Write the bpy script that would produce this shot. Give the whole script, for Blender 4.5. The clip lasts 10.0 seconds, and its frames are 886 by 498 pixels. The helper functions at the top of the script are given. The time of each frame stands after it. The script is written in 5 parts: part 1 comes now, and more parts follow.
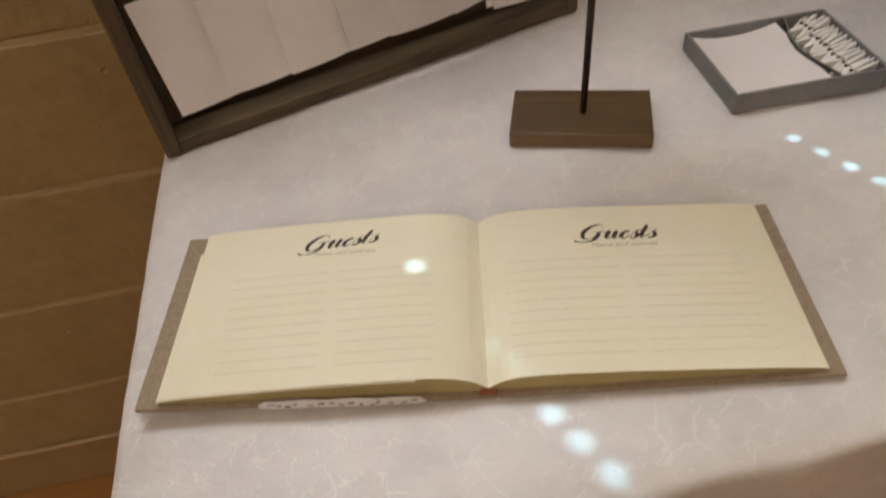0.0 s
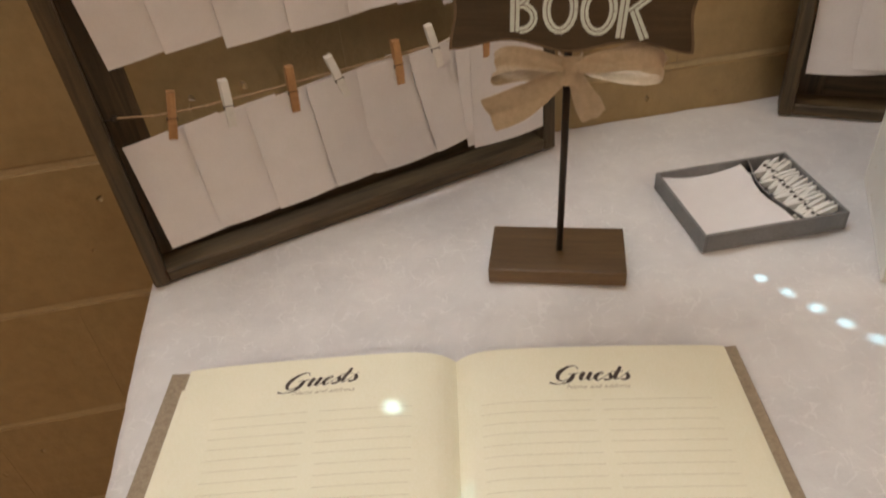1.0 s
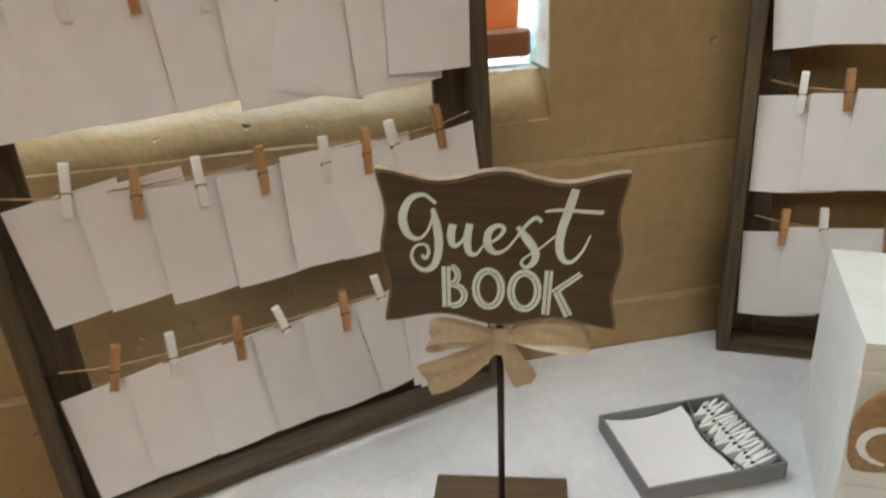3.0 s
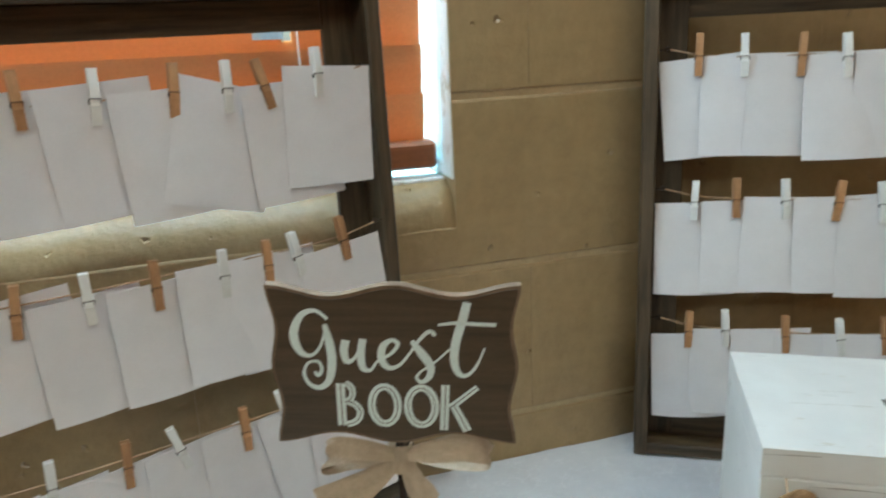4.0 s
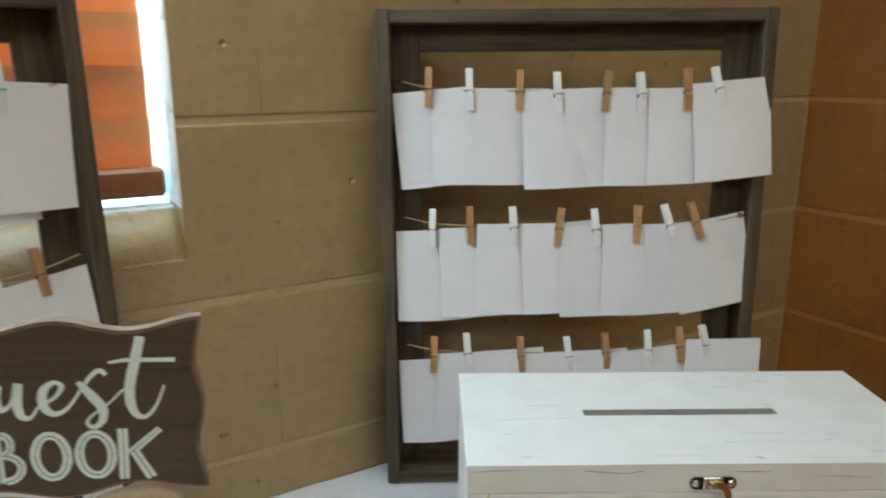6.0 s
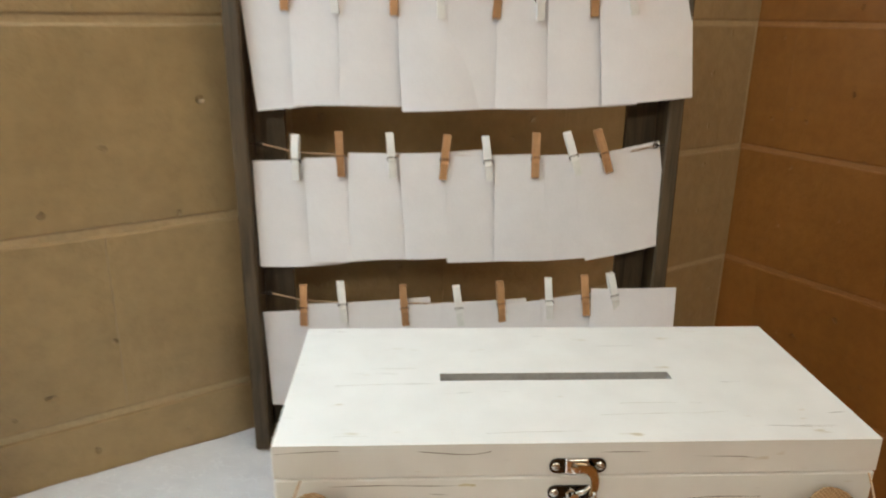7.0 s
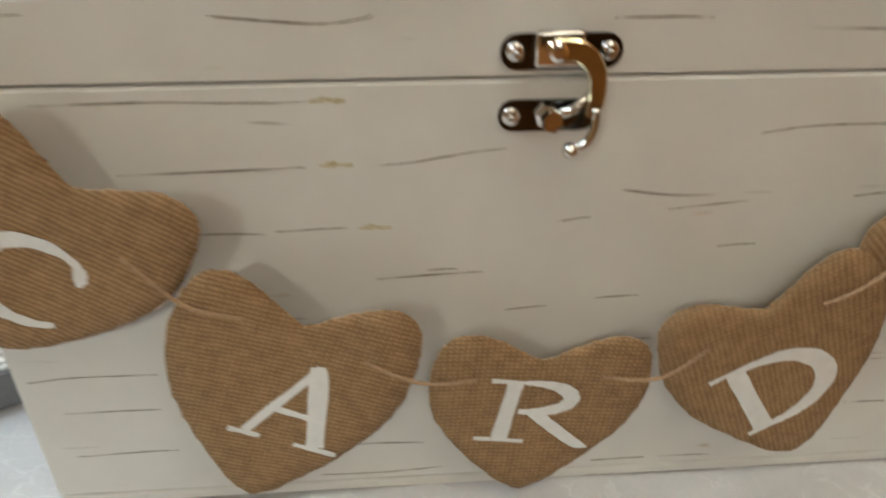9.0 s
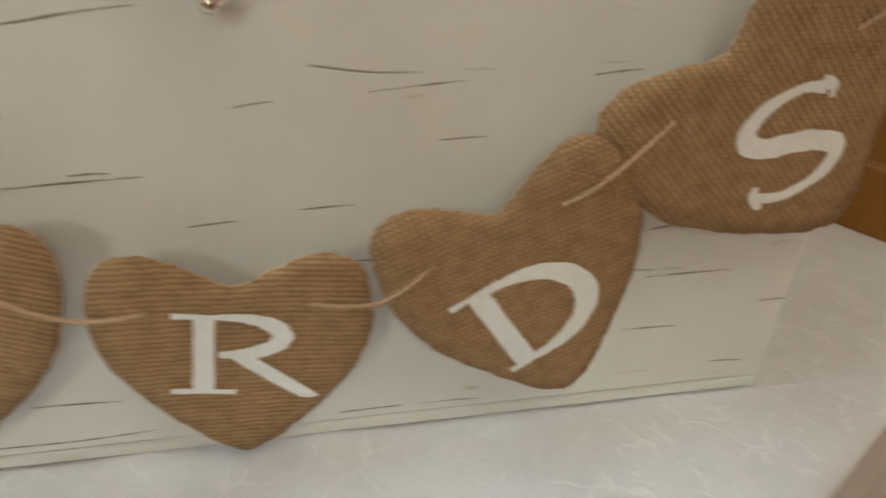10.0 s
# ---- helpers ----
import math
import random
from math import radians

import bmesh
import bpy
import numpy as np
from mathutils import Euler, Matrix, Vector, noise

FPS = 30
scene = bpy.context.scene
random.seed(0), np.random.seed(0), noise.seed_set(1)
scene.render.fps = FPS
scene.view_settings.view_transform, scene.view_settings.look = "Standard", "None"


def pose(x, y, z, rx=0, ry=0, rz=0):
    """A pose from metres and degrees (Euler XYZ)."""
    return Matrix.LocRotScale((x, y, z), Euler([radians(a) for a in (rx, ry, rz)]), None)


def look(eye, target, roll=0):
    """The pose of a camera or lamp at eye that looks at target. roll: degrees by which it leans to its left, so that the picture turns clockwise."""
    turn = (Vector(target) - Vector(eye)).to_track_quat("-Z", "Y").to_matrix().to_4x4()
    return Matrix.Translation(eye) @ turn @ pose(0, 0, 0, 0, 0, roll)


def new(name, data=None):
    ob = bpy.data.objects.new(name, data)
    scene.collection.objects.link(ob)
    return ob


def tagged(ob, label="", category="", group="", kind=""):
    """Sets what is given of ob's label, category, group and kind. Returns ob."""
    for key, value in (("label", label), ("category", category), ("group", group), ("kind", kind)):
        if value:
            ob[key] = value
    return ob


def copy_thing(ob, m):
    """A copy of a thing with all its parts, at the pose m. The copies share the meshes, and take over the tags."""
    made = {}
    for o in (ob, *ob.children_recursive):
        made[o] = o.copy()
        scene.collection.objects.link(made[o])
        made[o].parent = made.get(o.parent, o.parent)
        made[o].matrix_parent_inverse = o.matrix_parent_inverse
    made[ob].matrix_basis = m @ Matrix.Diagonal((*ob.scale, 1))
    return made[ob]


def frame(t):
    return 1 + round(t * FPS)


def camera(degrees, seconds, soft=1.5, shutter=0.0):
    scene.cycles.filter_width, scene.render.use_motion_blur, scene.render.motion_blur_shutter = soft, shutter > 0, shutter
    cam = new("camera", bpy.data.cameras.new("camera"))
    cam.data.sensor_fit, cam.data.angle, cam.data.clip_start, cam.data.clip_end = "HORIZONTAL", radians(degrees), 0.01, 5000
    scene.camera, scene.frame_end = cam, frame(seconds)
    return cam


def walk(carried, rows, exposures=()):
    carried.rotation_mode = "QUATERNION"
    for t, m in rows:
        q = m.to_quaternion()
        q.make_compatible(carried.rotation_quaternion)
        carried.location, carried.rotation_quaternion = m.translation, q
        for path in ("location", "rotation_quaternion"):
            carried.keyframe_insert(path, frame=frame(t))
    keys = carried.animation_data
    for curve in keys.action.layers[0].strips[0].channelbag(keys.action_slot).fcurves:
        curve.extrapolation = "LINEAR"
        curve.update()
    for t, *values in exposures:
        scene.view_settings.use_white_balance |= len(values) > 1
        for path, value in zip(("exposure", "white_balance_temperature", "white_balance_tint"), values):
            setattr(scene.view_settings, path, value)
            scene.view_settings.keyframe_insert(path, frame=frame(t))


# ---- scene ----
cam = camera(63.5, 10.0, soft=1.9, shutter=0.5)
PATH = [
    (0, (0.022, 0.154, 1.175), (0.135, 1.546, -0.256), -8.0),
    (0.5, (0.032, 0.158, 1.193), (0.193, 1.647, -0.133), -6.8),
    (1, (0.037, 0.162, 1.212), (0.227, 1.727, -0.02), -5.9),
    (1.5, (0.042, 0.159, 1.229), (0.253, 1.786, 0.085), -5.4),
    (2, (0.049, 0.157, 1.247), (0.277, 1.848, 0.204), -5.1),
    (2.5, (0.06, 0.166, 1.266), (0.324, 1.919, 0.34), -4.5),
    (2.7, (0.067, 0.176, 1.275), (0.36, 1.943, 0.387), -4.0),
    (3.8, (0.104, 0.182, 1.286), (0.601, 2.022, 0.679), -3.0),
    (4, (0.113, 0.179, 1.288), (0.657, 2.018, 0.72), -2.7),
    (4.5, (0.131, 0.172, 1.284), (0.795, 1.996, 0.802), -1.8),
    (5, (0.154, 0.161, 1.282), (0.93, 1.951, 0.839), -0.9),
    (5.5, (0.181, 0.152, 1.278), (1.086, 1.879, 0.834), -0.2),
    (5.7, (0.186, 0.149, 1.278), (1.141, 1.845, 0.819), -0.1),
    (6.8, (0.334, 0.172, 1.244), (1.376, 1.775, 0.656), 0.3),
    (7, (0.371, 0.191, 1.231), (1.41, 1.78, 0.604), 0.8),
    (7.5, (0.432, 0.238, 1.178), (1.444, 1.785, 0.414), 1.6),
    (8, (0.467, 0.284, 1.104), (1.449, 1.766, 0.188), 1.4),
    (8.5, (0.485, 0.317, 1.041), (1.454, 1.764, 0.059), 0.8),
    (9, (0.519, 0.325, 1.0), (1.497, 1.733, -0.032), 0.2),
    (9.5, (0.56, 0.319, 0.97), (1.577, 1.665, -0.104), 0.4),
    (10, (0.601, 0.302, 0.952), (1.733, 1.555, -0.119), 2.2),
]
EXPOSE = [(0.0, 0.75, 6700, 11), (1.0, 0.88, 6800, 11), (2.0, 1.1, 7000, 10), (2.5, 1.2, 6450, 6), (4.0, 1.25, 4980, -8), (5.5, 1.25, 4900, -8), (7.0, 1.55, 5650, -1), (7.5, 1.48, 5750, 0), (8.5, 1.36, 5550, -2), (9.0, 1.25, 5560, -2), (10.0, 1.32, 5580, -3)]
walk(cam, [(t, look(eye, target, roll)) for t, eye, target, roll in PATH], EXPOSE)

# ---- light: a high sun outside the window, sky, unseen warm ceiling panels added indoors ----
SUN_WAY = Vector((0.461 * 0.4485, -0.887 * 0.4485, -0.8938))      # the way the sunlight travels
world = bpy.data.worlds.new("sky")
scene.world = world
world.use_nodes = True
wt = world.node_tree
sky = wt.nodes.new("ShaderNodeTexSky")
sky.sky_type, sky.sun_disc = "NISHITA", False
sky.sun_elevation, sky.sun_rotation = radians(63.4), radians(-27.5)
wt.links.new(sky.outputs[0], wt.nodes["Background"].inputs[0])
wt.nodes["Background"].inputs[1].default_value = 0.06

sun = new("sun", bpy.data.lights.new("sun", "SUN"))
sun.data.energy, sun.data.angle, sun.data.color = 5.0, radians(0.53), (0.40, 0.84, 1.0)
sun.matrix_world = look(-SUN_WAY * 8, (0, 0, 0))

skylight = new("window_skylight", bpy.data.lights.new("window_skylight", "AREA"))
skylight.data.shape, skylight.data.size, skylight.data.size_y = "RECTANGLE", 0.7, 0.6
skylight.data.energy, skylight.data.color = 7.1, (0.95, 0.97, 0.98)
skylight.matrix_world = look((-0.02, 1.0, 1.62), (0.0, 0.25, 0.74))

# no lamp is known here; these warm area lights are added for room light
ADDED_LAMPS = [(-3.2, -1.7, 32.0), (-0.5, -2.2, 4.4), (1.0, -0.7, 2.1)]
for lx, ly, watts in ADDED_LAMPS:
    lamp = new("ceiling_panel_light", bpy.data.lights.new("ceiling_panel_light", "AREA"))
    lamp.data.shape, lamp.data.size, lamp.data.size_y = "RECTANGLE", 1.2, 0.6
    lamp.data.energy, lamp.data.color = watts, (1.0, 0.86, 0.70)
    lamp.matrix_world = pose(lx, ly, 2.93)

# ---- materials ----
def node(tree, kind, **values):
    n = tree.nodes.new(kind)
    for key, value in values.items():
        n.inputs[key].default_value = value
    return n


def ramp(tree, source, stops):
    r = tree.nodes.new("ShaderNodeValToRGB")
    els = r.color_ramp.elements
    while len(els) < len(stops):
        els.new(0.5)
    for e, (p, c) in zip(els, stops):
        e.position, e.color = p, (*c, 1)
    tree.links.new(source, r.inputs[0])
    return r.outputs[0]


def material(name, dark, light, scale=(30, 30, 30), rough=0.6, bump=0.2, fine=250.0, metal=0.0, detail=6.0, spots=0.0,
             spread=(0.3, 0.7), pits=0.0, through_light=None, sheen=0.0, random=0.0, warp=0.0, depth=0.001):
    """Noise-mottled surface at two scales with fine relief; through_light: colour that shines through a thin sheet."""
    m = bpy.data.materials.new(name)
    m.use_nodes = True
    t = m.node_tree
    p = t.nodes["Principled BSDF"]
    co = t.nodes.new("ShaderNodeTexCoord")
    mp = t.nodes.new("ShaderNodeMapping")
    mp.inputs["Scale"].default_value = scale
    t.links.new(co.outputs["Object"], mp.inputs[0])
    info = t.nodes.new("ShaderNodeObjectInfo")
    shift = t.nodes.new("ShaderNodeVectorMath")
    shift.operation = "MULTIPLY_ADD"
    shift.inputs[1].default_value = (1, 1, 1)
    comb = t.nodes.new("ShaderNodeCombineXYZ")
    mul = t.nodes.new("ShaderNodeMath")
    mul.operation, mul.inputs[1].default_value = "MULTIPLY", 37.0
    t.links.new(info.outputs["Random"], mul.inputs[0])
    t.links.new(mul.outputs[0], comb.inputs[0])
    t.links.new(mul.outputs[0], comb.inputs[2])
    t.links.new(mp.outputs[0], shift.inputs[0])
    t.links.new(comb.outputs[0], shift.inputs[2])
    big = node(t, "ShaderNodeTexNoise", Scale=1.0, Detail=detail, Roughness=0.6, Distortion=warp)
    t.links.new(shift.outputs[0], big.inputs["Vector"])
    col = ramp(t, big.outputs["Fac"], [(spread[0], dark), (spread[1], light)])
    small = node(t, "ShaderNodeTexNoise", Scale=fine, Detail=4.0, Roughness=0.65)
    t.links.new(co.outputs["Object"], small.inputs["Vector"])
    mix = t.nodes.new("ShaderNodeMix")
    mix.data_type, mix.blend_type = "RGBA", "OVERLAY"
    mix.inputs["Factor"].default_value = 0.25
    t.links.new(col, mix.inputs["A"])
    t.links.new(small.outputs["Fac"], mix.inputs["B"])
    out = mix.outputs["Result"]
    if random:
        hsv = node(t, "ShaderNodeHueSaturation")
        rng = t.nodes.new("ShaderNodeMapRange")
        rng.inputs["To Min"].default_value, rng.inputs["To Max"].default_value = 1 - random, 1 + random
        t.links.new(info.outputs["Random"], rng.inputs["Value"])
        t.links.new(rng.outputs[0], hsv.inputs["Value"])
        t.links.new(out, hsv.inputs["Color"])
        out = hsv.outputs[0]
    t.links.new(out, p.inputs["Base Color"])
    p.inputs["Roughness"].default_value, p.inputs["Metallic"].default_value = rough, metal
    if sheen:
        p.inputs["Sheen Weight"].default_value, p.inputs["Sheen Roughness"].default_value = sheen, 0.4
    if bump:
        add = t.nodes.new("ShaderNodeMath")
        t.links.new(big.outputs["Fac"], add.inputs[0])
        t.links.new(small.outputs["Fac"], add.inputs[1])
        b = node(t, "ShaderNodeBump", Strength=bump, Distance=depth)
        height = add.outputs[0]
        if pits:
            hole = node(t, "ShaderNodeTexVoronoi", Scale=3.4)
            warped = t.nodes.new("ShaderNodeVectorMath")
            warped.operation = "MULTIPLY_ADD"
            warped.inputs[1].default_value = (0.12, 0.12, 0.12)
            rag = node(t, "ShaderNodeTexNoise", Scale=9.0, Detail=2.0)
            t.links.new(shift.outputs[0], rag.inputs["Vector"])
            t.links.new(rag.outputs["Color"], warped.inputs[0])
            t.links.new(shift.outputs[0], warped.inputs[2])
            t.links.new(warped.outputs[0], hole.inputs["Vector"])
            bowl = t.nodes.new("ShaderNodeMapRange")
            bowl.inputs["From Min"].default_value, bowl.inputs["From Max"].default_value = 0.03, 0.14
            bowl.inputs["To Min"].default_value, bowl.inputs["To Max"].default_value = -pits, 0.0
            t.links.new(hole.outputs["Distance"], bowl.inputs["Value"])
            few = t.nodes.new("ShaderNodeSeparateColor")
            t.links.new(hole.outputs["Color"], few.inputs[0])
            pick = t.nodes.new("ShaderNodeMath")
            pick.operation, pick.inputs[1].default_value = "GREATER_THAN", 0.72
            t.links.new(few.outputs[0], pick.inputs[0])
            hr = t.nodes.new("ShaderNodeMath")
            hr.operation = "MULTIPLY"
            t.links.new(bowl.outputs[0], hr.inputs[0])
            t.links.new(pick.outputs[0], hr.inputs[1])
            both = t.nodes.new("ShaderNodeMath")
            t.links.new(height, both.inputs[0])
            t.links.new(hr.outputs[0], both.inputs[1])
            height = both.outputs[0]
        t.links.new(height, b.inputs["Height"])
        t.links.new(b.outputs[0], p.inputs["Normal"])
    if through_light:
        tr = node(t, "ShaderNodeBsdfTranslucent", Color=(*through_light[:3], 1))
        ms = node(t, "ShaderNodeMixShader", Fac=through_light[3])
        t.links.new(p.outputs[0], ms.inputs[1])
        t.links.new(tr.outputs[0], ms.inputs[2])
        t.links.new(ms.outputs[0], t.nodes["Material Output"].inputs[0])
    return m


def burlap_material(name, dark, light, pitch=0.0018):
    """Woven jute: two crossed thread directions with uneven threads."""
    m = bpy.data.materials.new(name)
    m.use_nodes = True
    t = m.node_tree
    p = t.nodes["Principled BSDF"]
    p.inputs["Roughness"].default_value = 0.9
    co = t.nodes.new("ShaderNodeTexCoord")
    wob = node(t, "ShaderNodeTexNoise", Scale=60.0, Detail=3.0)
    t.links.new(co.outputs["Object"], wob.inputs["Vector"])
    add = t.nodes.new("ShaderNodeVectorMath")
    add.operation = "MULTIPLY_ADD"
    add.inputs[1].default_value = (0.0012, 0.0012, 0.0012)
    t.links.new(wob.outputs["Color"], add.inputs[0])
    t.links.new(co.outputs["Object"], add.inputs[2])
    waves = []
    for axis in ("X", "Z"):
        w = node(t, "ShaderNodeTexWave", Scale=0.314 / pitch, Distortion=1.7, Detail=3.0)
        w.inputs["Detail Scale"].default_value = 2.0
        w.wave_type, w.bands_direction = "BANDS", axis
        t.links.new(add.outputs[0], w.inputs["Vector"])
        waves.append(w.outputs["Fac"])
    mx = t.nodes.new("ShaderNodeMath")
    mx.operation = "MULTIPLY"
    wk = t.nodes.new("ShaderNodeMath")
    wk.operation, wk.inputs[1].default_value = "MULTIPLY_ADD", 0.90
    wk.inputs[2].default_value = 0.10
    t.links.new(waves[0], wk.inputs[0])
    t.links.new(wk.outputs[0], mx.inputs[0])
    sc = t.nodes.new("ShaderNodeMath")
    sc.operation, sc.inputs[1].default_value, sc.inputs[2].default_value = "MULTIPLY_ADD", 0.42, 0.47
    t.links.new(waves[1], mx.inputs[1])
    big = node(t, "ShaderNodeTexNoise", Scale=160.0, Detail=6.0, Roughness=0.75)
    t.links.new(co.outputs["Object"], big.inputs["Vector"])
    t.links.new(mx.outputs[0], sc.inputs[0])
    tot = t.nodes.new("ShaderNodeMath")
    tot.operation = "MULTIPLY"
    t.links.new(sc.outputs[0], tot.inputs[0])
    bg = t.nodes.new("ShaderNodeMapRange")
    bg.inputs["From Min"].default_value, bg.inputs["From Max"].default_value = 0.25, 0.75
    bg.inputs["To Min"].default_value, bg.inputs["To Max"].default_value = 0.55, 1.40
    t.links.new(big.outputs["Fac"], bg.inputs["Value"])
    t.links.new(bg.outputs[0], tot.inputs[1])
    t.links.new(ramp(t, tot.outputs[0], [(0.15, dark), (0.85, light)]), p.inputs["Base Color"])
    b = node(t, "ShaderNodeBump", Strength=0.8, Distance=0.0009)
    t.links.new(mx.outputs[0], b.inputs["Height"])
    t.links.new(b.outputs[0], p.inputs["Normal"])
    return m


def crackle_white(name, worn=0.615):
    """White chalk paint rubbed through along the grain: thin broken brown-grey lines and a few ochre flecks."""
    m = bpy.data.materials.new(name)
    m.use_nodes = True
    t = m.node_tree
    p = t.nodes["Principled BSDF"]
    p.inputs["Roughness"].default_value = 0.45
    co = t.nodes.new("ShaderNodeTexCoord")
    info = t.nodes.new("ShaderNodeObjectInfo")
    off = t.nodes.new("ShaderNodeVectorMath")
    off.operation = "MULTIPLY_ADD"
    off.inputs[1].default_value = (1, 1, 1)
    mul = t.nodes.new("ShaderNodeMath")
    mul.operation, mul.inputs[1].default_value = "MULTIPLY", 11.0
    t.links.new(info.outputs["Random"], mul.inputs[0])
    t.links.new(co.outputs["Object"], off.inputs[0])
    t.links.new(mul.outputs[0], off.inputs[2])
    wob = node(t, "ShaderNodeTexNoise", Scale=9.0, Detail=3.0)
    t.links.new(off.outputs[0], wob.inputs["Vector"])
    sep = t.nodes.new("ShaderNodeSeparateXYZ")
    t.links.new(off.outputs[0], sep.inputs[0])
    ysum = t.nodes.new("ShaderNodeMath")
    t.links.new(sep.outputs["Z"], ysum.inputs[0])
    t.links.new(sep.outputs["Y"], ysum.inputs[1])
    bend = t.nodes.new("ShaderNodeMath")
    bend.operation, bend.inputs[1].default_value = "MULTIPLY_ADD", 0.02
    t.links.new(wob.outputs["Fac"], bend.inputs[0])
    t.links.new(ysum.outputs[0], bend.inputs[2])
    saw = t.nodes.new("ShaderNodeMath")
    saw.operation, saw.inputs[1].default_value = "PINGPONG", 0.0081
    t.links.new(bend.outputs[0], saw.inputs[0])
    near = t.nodes.new("ShaderNodeMapRange")
    near.inputs["From Min"].default_value, near.inputs["From Max"].default_value = 0.0, 0.00055
    near.inputs["To Min"].default_value, near.inputs["To Max"].default_value = 1.0, 0.0
    t.links.new(saw.outputs[0], near.inputs["Value"])
    mp = t.nodes.new("ShaderNodeMapping")
    mp.inputs["Scale"].default_value = (16, 90, 90)
    t.links.new(off.outputs[0], mp.inputs[0])
    gate = node(t, "ShaderNodeTexNoise", Scale=1.0, Detail=3.0, Roughness=0.55)
    t.links.new(mp.outputs[0], gate.inputs["Vector"])
    g2 = t.nodes.new("ShaderNodeMapRange")
    g2.inputs["From Min"].default_value, g2.inputs["From Max"].default_value = worn, worn + 0.075
    t.links.new(gate.outputs["Fac"], g2.inputs["Value"])
    line = t.nodes.new("ShaderNodeMath")
    line.operation = "MULTIPLY"
    t.links.new(near.outputs[0], line.inputs[0])
    t.links.new(g2.outputs[0], line.inputs[1])
    soft = node(t, "ShaderNodeTexNoise", Scale=26.0, Detail=5.0)
    t.links.new(off.outputs[0], soft.inputs["Vector"])
    base = ramp(t, soft.outputs["Fac"], [(0.3, (0.68, 0.67, 0.642)), (0.7, (0.74, 0.735, 0.706))])
    mp2 = t.nodes.new("ShaderNodeMapping")
    mp2.inputs["Scale"].default_value = (30, 110, 110)
    mp2.inputs["Location"].default_value = (3.1, 5.2, 1.7)
    t.links.new(off.outputs[0], mp2.inputs[0])
    fleck = node(t, "ShaderNodeTexNoise", Scale=1.0, Detail=2.0)
    t.links.new(mp2.outputs[0], fleck.inputs["Vector"])
    f2 = t.nodes.new("ShaderNodeMapRange")
    f2.inputs["From Min"].default_value, f2.inputs["From Max"].default_value = 0.70, 0.78
    f2.inputs["To Max"].default_value = 0.7
    t.links.new(fleck.outputs["Fac"], f2.inputs["Value"])
    mixa = t.nodes.new("ShaderNodeMix")
    mixa.data_type = "RGBA"
    mixa.inputs["B"].default_value = (0.42, 0.33, 0.16, 1)
    t.links.new(f2.outputs[0], mixa.inputs["Factor"])
    t.links.new(base, mixa.inputs["A"])
    mixb = t.nodes.new("ShaderNodeMix")
    mixb.data_type = "RGBA"
    mixb.inputs["B"].default_value = (0.13, 0.10, 0.07, 1)
    t.links.new(line.outputs[0], mixb.inputs["Factor"])
    t.links.new(mixa.outputs["Result"], mixb.inputs["A"])
    t.links.new(mixb.outputs["Result"], p.inputs["Base Color"])
    inv = t.nodes.new("ShaderNodeMath")
    inv.operation, inv.inputs[0].default_value = "SUBTRACT", 1.0
    t.links.new(line.outputs[0], inv.inputs[1])
    b = node(t, "ShaderNodeBump", Strength=0.6, Distance=0.0005)
    t.links.new(inv.outputs[0], b.inputs["Height"])
    t.links.new(b.outputs[0], p.inputs["Normal"])
    return m


